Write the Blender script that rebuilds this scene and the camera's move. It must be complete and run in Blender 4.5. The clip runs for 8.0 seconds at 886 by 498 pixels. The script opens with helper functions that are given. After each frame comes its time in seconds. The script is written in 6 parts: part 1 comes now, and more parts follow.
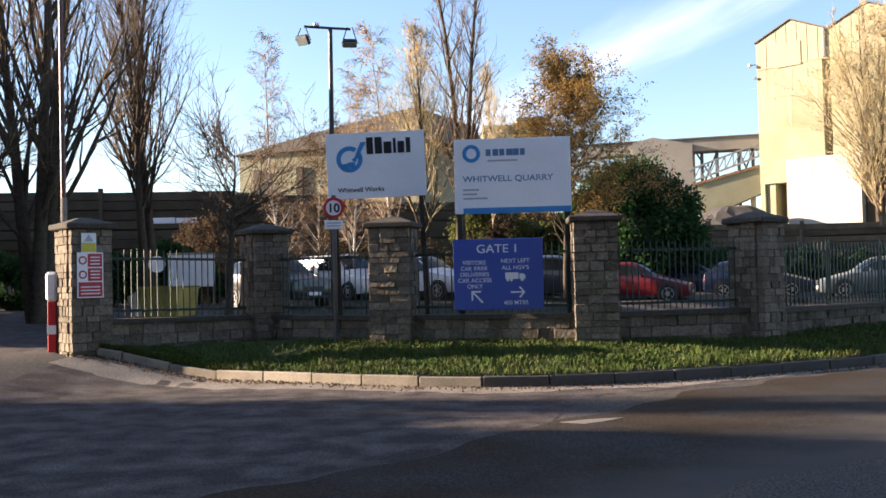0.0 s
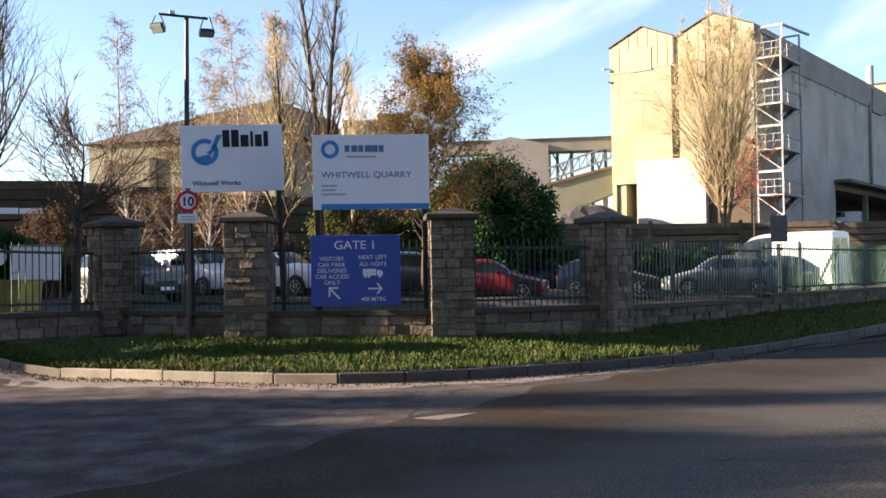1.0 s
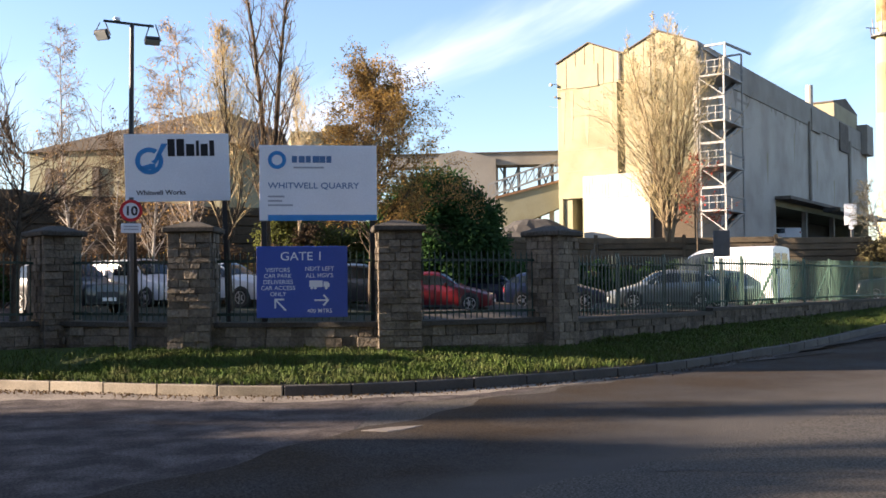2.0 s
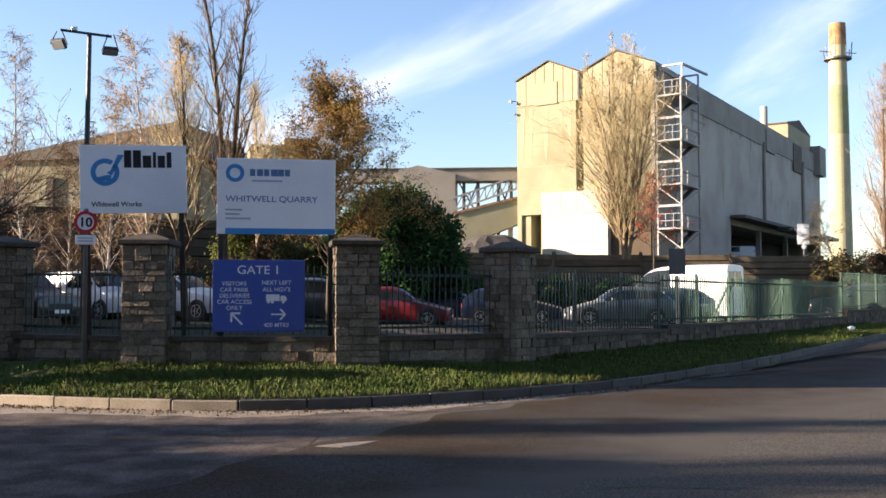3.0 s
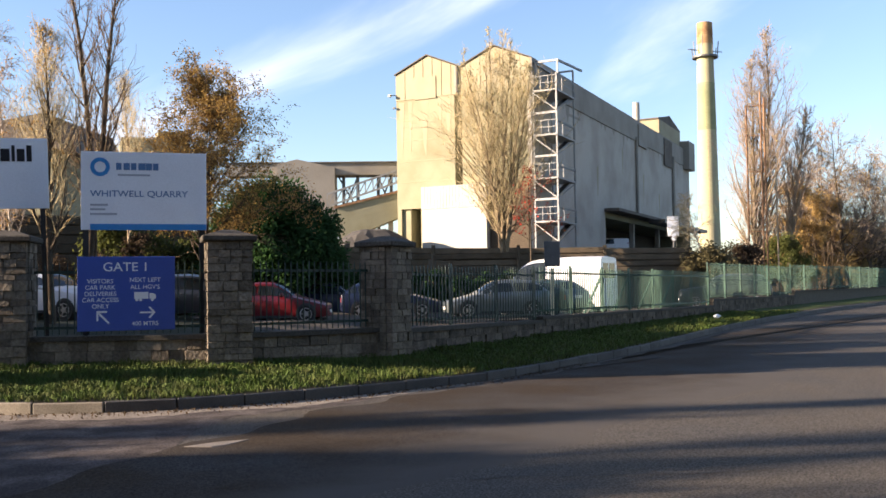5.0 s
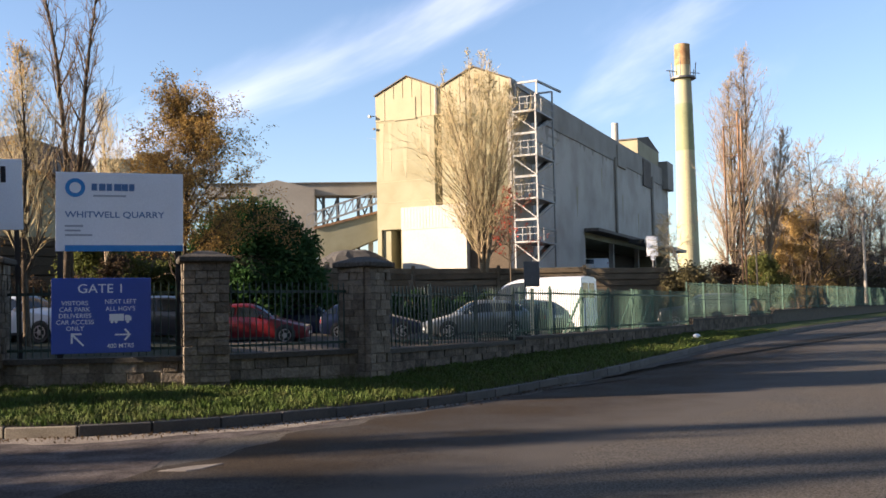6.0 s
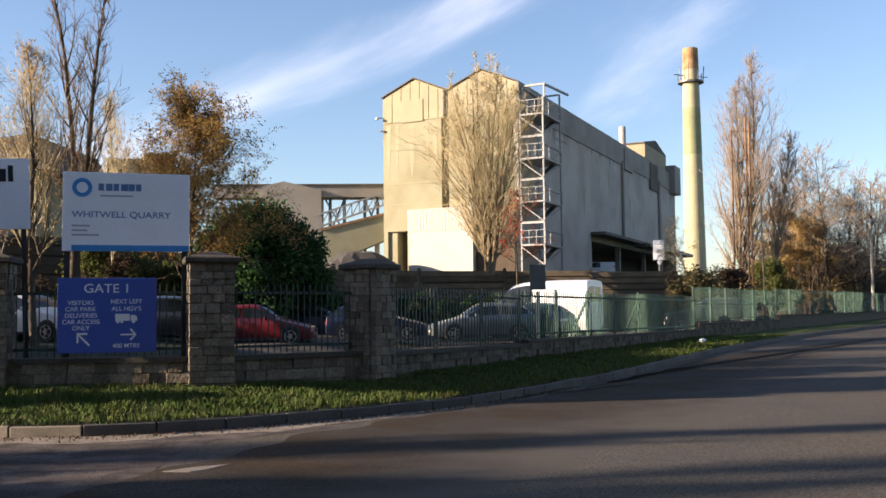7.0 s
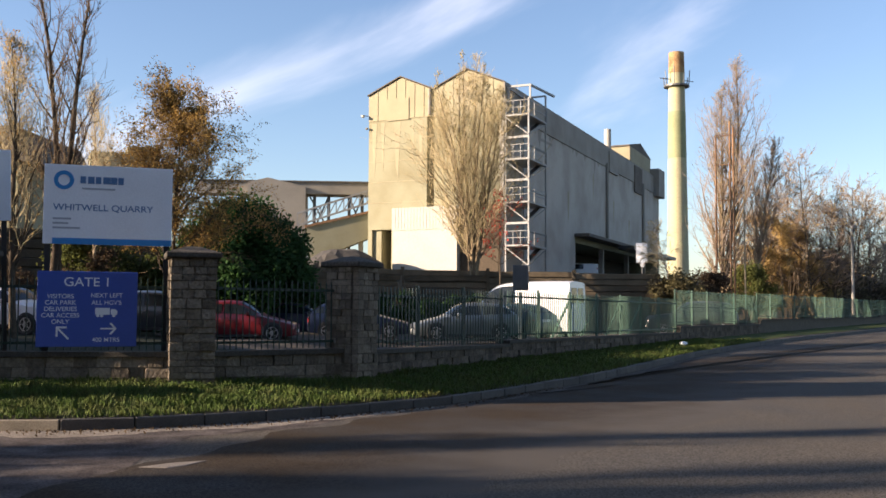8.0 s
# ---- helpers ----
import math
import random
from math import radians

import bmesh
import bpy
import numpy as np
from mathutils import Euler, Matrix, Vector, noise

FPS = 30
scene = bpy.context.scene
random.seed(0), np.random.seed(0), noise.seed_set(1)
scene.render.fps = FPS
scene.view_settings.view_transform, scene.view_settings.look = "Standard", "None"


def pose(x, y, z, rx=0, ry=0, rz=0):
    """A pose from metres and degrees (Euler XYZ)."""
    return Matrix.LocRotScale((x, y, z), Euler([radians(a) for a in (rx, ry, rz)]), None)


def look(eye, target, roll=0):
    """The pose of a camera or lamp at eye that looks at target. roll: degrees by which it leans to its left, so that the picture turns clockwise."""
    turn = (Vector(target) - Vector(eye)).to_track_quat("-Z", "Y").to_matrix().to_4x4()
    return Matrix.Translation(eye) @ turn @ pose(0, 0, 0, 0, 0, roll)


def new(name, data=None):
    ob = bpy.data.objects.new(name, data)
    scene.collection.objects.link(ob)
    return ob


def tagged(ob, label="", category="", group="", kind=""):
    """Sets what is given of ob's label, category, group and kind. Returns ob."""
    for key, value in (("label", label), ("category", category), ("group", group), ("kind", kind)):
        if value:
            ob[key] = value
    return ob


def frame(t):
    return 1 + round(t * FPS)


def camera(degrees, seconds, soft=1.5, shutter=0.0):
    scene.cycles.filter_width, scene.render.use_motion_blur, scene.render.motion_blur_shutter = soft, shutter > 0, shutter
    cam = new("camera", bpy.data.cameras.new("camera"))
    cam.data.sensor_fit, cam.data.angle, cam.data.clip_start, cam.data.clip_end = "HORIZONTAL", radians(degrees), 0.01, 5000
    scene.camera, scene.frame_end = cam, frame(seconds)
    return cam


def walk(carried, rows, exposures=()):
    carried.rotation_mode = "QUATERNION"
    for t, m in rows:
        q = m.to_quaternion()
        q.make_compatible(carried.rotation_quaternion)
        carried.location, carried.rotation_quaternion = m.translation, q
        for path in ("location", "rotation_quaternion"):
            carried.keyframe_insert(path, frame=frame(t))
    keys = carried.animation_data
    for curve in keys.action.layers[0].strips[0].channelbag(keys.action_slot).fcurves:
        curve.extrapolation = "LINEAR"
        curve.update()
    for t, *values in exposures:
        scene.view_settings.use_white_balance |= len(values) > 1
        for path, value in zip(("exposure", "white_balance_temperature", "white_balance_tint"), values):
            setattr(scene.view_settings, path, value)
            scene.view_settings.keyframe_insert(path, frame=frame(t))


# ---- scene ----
# ---- camera: seconds, eye, heading clockwise from +y, pitch, roll ----
cam = camera(47.26, 8.0, soft=1.6)
PATH = [
    (0.0, -0.0, 0.0, 1.55, -0.0, 1.58, -1.33),
    (0.5, 0.015, -0.014, 1.553, 3.94, 1.3, -1.02),
    (1.0, 0.028, -0.033, 1.567, 7.93, 1.17, -0.87),
    (1.5, 0.023, -0.01, 1.553, 10.2, 1.72, -0.96),
    (1.7, 0.023, -0.01, 1.553, 10.38, 1.73, -0.83),
    (2.8, 0.032, -0.037, 1.56, 13.03, 2.56, 0.0),
    (3.0, 0.032, -0.037, 1.56, 13.27, 2.7, -0.01),
    (3.5, 0.036, -0.023, 1.55, 13.11, 3.26, 1.74),
    (4.0, 0.035, -0.025, 1.559, 12.11, 2.31, 0.84),
    (4.5, 0.065, -0.062, 1.559, 13.03, 1.94, -0.16),
    (5.0, 0.148, -0.042, 1.561, 19.96, 2.32, -0.81),
    (5.2, 0.148, -0.042, 1.561, 20.52, 2.44, -0.78),
    (6.3, 0.21, 0.02, 1.561, 21.22, 3.66, -1.07),
    (6.5, 0.21, 0.02, 1.561, 21.21, 3.59, -1.01),
    (7.0, 0.208, 0.025, 1.565, 20.73, 3.6, -0.58),
    (7.5, 0.216, 0.041, 1.567, 20.77, 3.48, -0.07),
    (8.0, 0.225, 0.028, 1.567, 21.64, 3.55, 0.34),
]


def heading(eye, yaw, pitch, roll):
    a, b = radians(yaw), radians(pitch)
    way = Vector((math.sin(a) * math.cos(b), math.cos(a) * math.cos(b), math.sin(b)))
    return look(eye, Vector(eye) + way, roll)


walk(cam, [(t, heading((x, y, z), yaw, pitch, roll)) for t, x, y, z, yaw, pitch, roll in PATH],
     exposures=[(0.0, 2.12, 6480, 20), (1.5, 2.12, 6480, 20), (3.0, 1.92, 6480, 20), (4.0, 1.79, 6480, 20), (4.5, 1.85, 6480, 20), (5.0, 1.92, 6480, 20), (5.5, 1.87, 6480, 20), (6.5, 1.66, 6480, 20), (8.0, 1.6, 6480, 20)])

# ---- light: a low sun on the left, slightly behind the wall ----
SUN_AZ, SUN_EL = -80.0, 15.0
world = bpy.data.worlds.new("sky")
scene.world = world
world.use_nodes = True
wn, wl = world.node_tree.nodes, world.node_tree.links
sky = wn.new("ShaderNodeTexSky")
sky.sky_type, sky.sun_disc = "NISHITA", False
sky.sun_elevation, sky.sun_rotation = radians(SUN_EL), radians(SUN_AZ)
sky.air_density, sky.dust_density, sky.ozone_density = 1.0, 0.5, 2.4
sky_bg = wn["Background"]
sky_bg.inputs["Strength"].default_value = 0.075
# thin cirrus, streaked across the sky
geo = wn.new("ShaderNodeTexCoord")
sep = wn.new("ShaderNodeSeparateXYZ")
wl.new(geo.outputs["Generated"], sep.inputs[0])


def wmath(op, a, b):
    n = wn.new("ShaderNodeMath")
    n.operation = op
    for i, v in enumerate((a, b)):
        if isinstance(v, (int, float)):
            n.inputs[i].default_value = v
        else:
            wl.new(v, n.inputs[i])
    return n.outputs[0]


# streaks lie along a line that climbs to the right, in turn (az) and height (el)
sky_az = wmath("ARCTAN2", sep.outputs[0], sep.outputs[1])
sky_el = wmath("ARCSINE", sep.outputs[2], 0.0)
along = wmath("ADD", wmath("MULTIPLY", sky_az, 0.91), wmath("MULTIPLY", sky_el, 0.42))
across = wmath("SUBTRACT", wmath("MULTIPLY", sky_el, 0.91), wmath("MULTIPLY", sky_az, 0.42))
flat = wn.new("ShaderNodeCombineXYZ")
wl.new(wmath("MULTIPLY", along, 2.4), flat.inputs[0])
wl.new(wmath("MULTIPLY", across, 8.0), flat.inputs[1])
cloud = wn.new("ShaderNodeTexNoise")
cloud.inputs["Scale"].default_value, cloud.inputs["Detail"].default_value = 1.0, 6
cloud.inputs["Roughness"].default_value, cloud.inputs["Distortion"].default_value = 0.55, 0.5
wl.new(flat.outputs[0], cloud.inputs["Vector"])
# one broad band of cirrus, denser than the rest
band = wmath("SUBTRACT", 1.0, wmath("DIVIDE", wmath("ABSOLUTE", wmath("SUBTRACT", across, 0.118), 0.0), 0.05))
band = wmath("MULTIPLY", wmath("MAXIMUM", band, 0.0), 0.3)
ramp = wn.new("ShaderNodeMapRange")
ramp.interpolation_type = "SMOOTHSTEP"
ramp.inputs[1].default_value, ramp.inputs[2].default_value, ramp.inputs[4].default_value = 0.53, 1.0, 0.52
wl.new(wmath("ADD", cloud.outputs["Fac"], band), ramp.inputs[0])
mixs = wn.new("ShaderNodeMix")
mixs.data_type = "RGBA"
wl.new(ramp.outputs[0], mixs.inputs[0])
wl.new(sky.outputs[0], mixs.inputs[6])
mixs.inputs[7].default_value = (7.0, 7.1, 7.4, 1)
wl.new(mixs.outputs[2], sky_bg.inputs["Color"])

sun = new("sun", bpy.data.lights.new("sun", "SUN"))
sun.data.energy, sun.data.angle, sun.data.color = 5.2, radians(0.6), (1.0, 0.84, 0.62)
sa, se = radians(SUN_AZ), radians(SUN_EL)
sun.matrix_world = look((math.sin(sa) * math.cos(se) * 50, math.cos(sa) * math.cos(se) * 50, math.sin(se) * 50), (0, 0, 0))

# ---- materials ----
MATS = {}


def material(name, color, rough=0.8, metal=0.0, vary=0.25, scale=3.0, bump=0.15, bump_scale=40.0, tint=None, island=0.0, obj=0.0, clear=0.0, spec=0.5, grain=None):
    """A surface with colour varied at two scales, and fine relief, in metres."""
    m = bpy.data.materials.new(name)
    MATS[name] = m
    m.use_nodes = True
    n, l = m.node_tree.nodes, m.node_tree.links
    b = n["Principled BSDF"]
    b.inputs["Roughness"].default_value, b.inputs["Metallic"].default_value = rough, metal
    b.inputs["Specular IOR Level"].default_value = spec
    b.inputs["Coat Weight"].default_value = clear
    tc = n.new("ShaderNodeTexCoord")
    big, fine = n.new("ShaderNodeTexNoise"), n.new("ShaderNodeTexNoise")
    big.inputs["Scale"].default_value, big.inputs["Detail"].default_value = scale, 5
    fine.inputs["Scale"].default_value, fine.inputs["Detail"].default_value = bump_scale, 4
    geom = n.new("ShaderNodeNewGeometry")
    for t in (big, fine):
        l.new(geom.outputs["Position"], t.inputs["Vector"])
    tint = tint or tuple(c * 0.55 for c in color)
    mix = n.new("ShaderNodeMix")
    mix.data_type = "RGBA"
    mix.inputs[6].default_value, mix.inputs[7].default_value = (*color, 1), (*tint, 1)
    mr = n.new("ShaderNodeMapRange")
    mr.inputs[1].default_value, mr.inputs[2].default_value, mr.inputs[4].default_value = 0.4, 0.72, min(1, vary * 2)
    l.new(big.outputs["Fac"], mr.inputs[0])
    l.new(mr.outputs[0], mix.inputs[0])
    hsv = n.new("ShaderNodeHueSaturation")
    l.new(mix.outputs[2], hsv.inputs["Color"])
    val = n.new("ShaderNodeMapRange")
    val.inputs[1].default_value, val.inputs[2].default_value = 0.3, 0.7
    val.inputs[3].default_value, val.inputs[4].default_value = 1 - (grain or vary) * 0.7, 1 + (grain or vary) * 0.7
    l.new(fine.outputs["Fac"], val.inputs[0])
    out = val.outputs[0]
    for amount, src in ((island, geom.outputs["Random Per Island"]), (obj, n.new("ShaderNodeObjectInfo").outputs["Random"])):
        if amount:
            r = n.new("ShaderNodeMapRange")
            r.inputs[3].default_value, r.inputs[4].default_value = 1 - amount, 1 + amount
            l.new(src, r.inputs[0])
            mul = n.new("ShaderNodeMath")
            mul.operation = "MULTIPLY"
            l.new(out, mul.inputs[0])
            l.new(r.outputs[0], mul.inputs[1])
            out = mul.outputs[0]
    l.new(out, hsv.inputs["Value"])
    l.new(hsv.outputs[0], b.inputs["Base Color"])
    if bump:
        bp = n.new("ShaderNodeBump")
        bp.inputs["Strength"].default_value, bp.inputs["Distance"].default_value = bump, 0.5 / bump_scale
        l.new(fine.outputs["Fac"], bp.inputs["Height"])
        l.new(bp.outputs[0], b.inputs["Normal"])
    return m


# ---- building tools ----
def thing(name, x, y, z, rz=0, label="", category="", group="", kind=""):
    ob = new(name)
    ob.empty_display_size = 0.1
    ob.matrix_world = pose(x, y, z, 0, 0, rz)
    return tagged(ob, label, category, group, kind)


def mesh_from(name, verts, faces, mat, smooth=False):
    me = bpy.data.meshes.new(name)
    me.from_pydata(verts, [], faces)
    me.materials.append(mat)
    if smooth:
        me.polygons.foreach_set("use_smooth", [True] * len(me.polygons))
    me.update()
    return me


def part(name, bm, mat, parent=None, label="", smooth=False):
    if isinstance(bm, bpy.types.Mesh):
        me = bm
    else:
        me = bpy.data.meshes.new(name)
        bmesh.ops.recalc_face_normals(bm, faces=bm.faces)
        bm.to_mesh(me)
        bm.free()
        me.materials.append(mat)
        if smooth:
            me.polygons.foreach_set("use_smooth", [True] * len(me.polygons))
    ob = new(name, me)
    if parent:
        ob.parent = parent
    if label:
        ob["label"] = label
    return ob


def bx(bm, x0, y0, z0, x1, y1, z1, bevel=0.0, m=None):
    """A box by its corners, its edges rounded, into bm."""
    mat = Matrix.Translation(((x0 + x1) / 2, (y0 + y1) / 2, (z0 + z1) / 2)) @ Matrix.Diagonal((abs(x1 - x0), abs(y1 - y0), abs(z1 - z0), 1))
    if m is not None:
        mat = m @ mat
    vs = bmesh.ops.create_cube(bm, size=1, matrix=mat)["verts"]
    if bevel:
        es = list({e for v in vs for e in v.link_edges})
        bmesh.ops.bevel(bm, geom=es, offset=bevel, segments=1, affect="EDGES")
    return bm


def box(*a, bevel=0.0, m=None):
    return bx(bmesh.new(), *a, bevel=bevel, m=m)


def rod(bm, a, b, r0, r1=None, n=8):
    """A round bar from a to b, into bm."""
    a, b = Vector(a), Vector(b)
    d = b - a
    m = Matrix.Translation((a + b) / 2) @ d.to_track_quat("Z", "Y").to_matrix().to_4x4()
    bmesh.ops.create_cone(bm, cap_ends=True, segments=n, radius1=r0, radius2=r0 if r1 is None else r1, depth=d.length, matrix=m)
    return bm


def beam(bm, a, b, w, h=None):
    """A square bar from a to b, into bm."""
    a, b = Vector(a), Vector(b)
    d = b - a
    m = Matrix.Translation((a + b) / 2) @ d.to_track_quat("Z", "Y").to_matrix().to_4x4()
    bmesh.ops.create_cube(bm, size=1, matrix=m @ Matrix.Diagonal((w, h or w, d.length, 1)))
    return bm


def prism(bm, pts, y0, y1):
    """A plate with the outline pts (x, z), from y0 to y1, into bm."""
    a = [bm.verts.new((x, y0, z)) for x, z in pts]
    b = [bm.verts.new((x, y1, z)) for x, z in pts]
    bm.faces.new(a)
    bm.faces.new(b[::-1])
    for i in range(len(pts)):
        j = (i + 1) % len(pts)
        bm.faces.new((a[i], b[i], b[j], a[j]))
    return bm


def lettering(name, words, size, mat, parent, x, y, z, align="CENTER", stretch=1.0, depth=0.002, bold=0.006):
    """Raised letters on a plate that faces -y, standing on the line z."""
    cu = bpy.data.curves.new(name, "FONT")
    cu.body, cu.size, cu.align_x, cu.extrude, cu.offset = words, size, align, depth, size * bold
    tmp = bpy.data.objects.new(name, cu)
    scene.collection.objects.link(tmp)
    me = bpy.data.meshes.new_from_object(tmp.evaluated_get(bpy.context.evaluated_depsgraph_get()))
    bpy.data.objects.remove(tmp)
    me.transform(Matrix.Translation((x, y, z)) @ Matrix.Rotation(radians(90), 4, "X") @ Matrix.Diagonal((stretch, 1, 1, 1)))
    me.materials.clear()
    me.materials.append(mat)
    return part(name, me, mat, parent)


def lerp_path(pts, s):
    """A point of a polyline at the arc length s."""
    for a, b in zip(pts, pts[1:]):
        d = math.dist(a[:2], b[:2])
        if s <= d or b is pts[-1]:
            return tuple(p + (q - p) * s / d for p, q in zip(a, b))
        s -= d


def length(pts):
    return sum(math.dist(a[:2], b[:2]) for a, b in zip(pts, pts[1:]))


def smooth_path(pts, n):
    """A Catmull-Rom curve through pts, n steps a span."""
    p = [Vector(q) for q in pts]
    p = [p[0] * 2 - p[1], *p, p[-1] * 2 - p[-2]]
    out = []
    for i in range(1, len(p) - 2):
        for k in range(n):
            t = k / n
            out.append(tuple(0.5 * (2 * p[i] + (p[i + 1] - p[i - 1]) * t + (2 * p[i - 1] - 5 * p[i] + 4 * p[i + 1] - p[i + 2]) * t * t + (3 * p[i] - p[i - 1] - 3 * p[i + 1] + p[i + 2]) * t ** 3)))
    return [*out, tuple(p[-2])]

# ---- surfaces ----
ASPHALT = material("road_asphalt", (0.088, 0.075, 0.06), rough=0.95, spec=0.12, vary=0.45, scale=0.5, bump=1.0, bump_scale=50, grain=1.1, tint=(0.07, 0.065, 0.06))
OLD_ASPHALT = material("worn_asphalt", (0.05, 0.04, 0.036), rough=0.95, spec=0.12, vary=0.5, scale=2.0, bump=1.0, bump_scale=45, grain=0.8, tint=(0.125, 0.105, 0.093))
CONCRETE = material("concrete", (0.33, 0.3, 0.26), rough=0.85, spec=0.12, vary=0.3, scale=2.2, bump=0.3, bump_scale=50)
KERB = material("kerb_stone", (0.28, 0.243, 0.19), rough=0.85, spec=0.12, vary=0.35, scale=3.0, bump=0.4, bump_scale=60, obj=0.2)
SOIL = material("soil", (0.05, 0.042, 0.03), rough=0.95, spec=0.12, vary=0.4, scale=1.2, bump=0.5, bump_scale=25)
TURF = material("turf", (0.045, 0.068, 0.014), rough=0.95, spec=0.12, vary=0.4, scale=0.9, bump=0.8, bump_scale=30, tint=(0.06, 0.055, 0.025))
GRASS = material("grass_blades", (0.06, 0.096, 0.018), rough=0.7, spec=0.12, vary=0.45, scale=2.6, bump=0, island=0.5, tint=(0.08, 0.078, 0.025))
STONE = material("limestone_block", (0.19, 0.158, 0.118), rough=0.9, spec=0.12, vary=0.35, scale=6, bump=1.0, bump_scale=20, obj=0.34, tint=(0.12, 0.1, 0.076))
MORTAR = material("mortar", (0.12, 0.102, 0.08), rough=0.95, spec=0.12, vary=0.3, scale=5, bump=0.4)
CAPSTONE = material("cap_stone", (0.085, 0.075, 0.062), rough=0.9, spec=0.12, vary=0.4, scale=5, bump=0.6, bump_scale=30, tint=(0.06, 0.055, 0.045))
GREEN_METAL = material("green_paint", (0.016, 0.04, 0.028), rough=0.5, vary=0.25, scale=4, bump=0.05, obj=0.15)
# lighter copy of the green paint, with sunlight put into the colour
GREEN_SUNLIT = material("sunlit_green_paint", (0.032, 0.088, 0.056), rough=0.6, vary=0.3, scale=3, bump=0.05, obj=0.2)


def soft(v):
    return math.log1p(math.exp(v)) if v < 30 else v


def step01(v):
    v = min(1, max(0, v))
    return v * v * (3 - 2 * v)


def road_z(x, y):
    """The road's height: level here, rising gently along the road and into the gateway."""
    u, v = 0.707 * (x + y), -0.8 * x + 0.6 * y
    return 0.0432 * soft((u - 17) / 4) + 0.42 * step01((v - 12.3) / 3.2)


def site_z(x, y):
    """The works yard inside the wall."""
    dip = step01((x - 2) / 8) * (1 - step01((x - 30) / 12))
    return 0.44 + 0.011 * max(0, y - 18) + 0.006 * max(0, x - 12) - 0.5 * dip


KERB_LINE = smooth_path([(-6.15, 17.05), (-5.0, 16.6), (-3.9, 16.2), (-2.2, 15.34), (-1.05, 14.66), (-0.08, 14.24), (0.93, 14.0), (1.9, 14.04), (3.0, 14.3), (4.0, 14.62), (6.07, 15.5), (7.1, 16.1), (9.16, 17.75), (11.7, 19.85), (15.5, 23.4), (21.1, 28.5), (31.7, 36.9), (49.4, 48.9), (90, 78)], 6)
FOOT = [(-6.0, 17.0, 0.42), (-3.4, 19.1, 0.46), (-0.87, 17.62, 0.46), (2.5, 16.68, 0.43), (5.5, 17.6, 0.38), (11.1, 23.2, 0.38), (16.8, 28.6, 0.39), (24.7, 35.4, 0.42), (36.1, 44.4, 0.52), (55.5, 57.9, 0.75), (95, 86, 1.25)]


def sheet(name, pts, mat, label, category=""):
    """pts: rows of points that make a sheet of quads."""
    n = len(pts[0])
    v = [p for row in pts for p in row]
    f = [(i * n + j, i * n + j + 1, (i + 1) * n + j + 1, (i + 1) * n + j) for i in range(len(pts) - 1) for j in range(n - 1)]
    ob = new(name, mesh_from(name, v, f, mat, True))
    return tagged(ob, label, category or name, kind="structure")


def spread(a, b, n, power=1.0):
    return [a + (b - a) * (i / n) ** power for i in range(n + 1)]


# the ground far round, below all the rest, to the horizon
gx = [-1500, -500, -200, -90, *spread(-50, 100, 30), 160, 300, 700, 1500]
sheet("ground", [[(x, y, -0.25 + (site_z(x, y) if y > 30 else 0) * 0.2) for x in gx] for y in [-1500, -400, -120, -40, *spread(-20, 120, 20), 250, 600, 1800]], SOIL, "dark bare soil spreading to the horizon", "ground")
# the road: everything on this side of the kerb, and under it
rx = [-60, -40, -30, -24, *spread(-20, 20, 50), *spread(22, 60, 20), 75, 100, 150]
sheet("road", [[(x, y, road_z(x, y)) for x in rx] for y in [-40, -20, -10, *spread(-5, 22, 40), *spread(24, 50, 14), 62, 80, 110]], ASPHALT, "dark asphalt road with worn pale patches")

# verge: turf from the kerb up to the wall's foot
VERGE_N = 150


def foot_near(k):
    """The nearest place of the wall's foot to a place of the kerb."""
    best = None
    for a, b in zip(FOOT, FOOT[1:]):
        a, b = Vector(a), Vector(b)
        d = (b - a).xy
        t = min(1, max(0, (Vector(k[:2]) - a.xy).dot(d) / d.length_squared))
        q = a.lerp(b, t)
        r = (q.xy - Vector(k[:2])).length
        if best is None or r < best[0]:
            best = (r, q)
    return best[1]


KERB_FOOT = []
for i in range(VERGE_N + 1):
    k = lerp_path(KERB_LINE, (i / VERGE_N) ** 1.6 * (length(KERB_LINE) - 0.01))
    w = foot_near(k)
    KERB_FOOT.append((k, w))


def verge_point(k, w, t):
    z0 = road_z(*k) + 0.14
    x, y = k[0] + (w.x - k[0]) * t, k[1] + (w.y - k[1]) * t
    z = z0 + (w.z - z0) * (t ** 0.9)
    return (x, y, z + 0.05 * noise.noise((x * 1.3, y * 1.3, 0)) * min(1, t * 5))


sheet("verge", [[verge_point(k, w, t) for t in (0.0, 0.04, 0.12, 0.25, 0.4, 0.55, 0.7, 0.85, 1.0, 1.12)] for k, w in KERB_FOOT], TURF, "rough grass verge between the kerb and the stone wall", "verge")

sheet("verge_edge", [[verge_point(k, w, t + 0.03 * noise.noise((k[0] * 2.3, k[1], 2)))[:2] + (verge_point(k, w, t)[2] + 0.012,) for t in (0.0, 0.035, 0.075 + 0.05 * noise.noise((k[0] * 1.4, k[1], 9)) + 0.09 * step01((k[0] - 4) / 4))] for k, w in KERB_FOOT[:110]], SOIL, "bare trodden soil where turf meets the kerb", "verge")

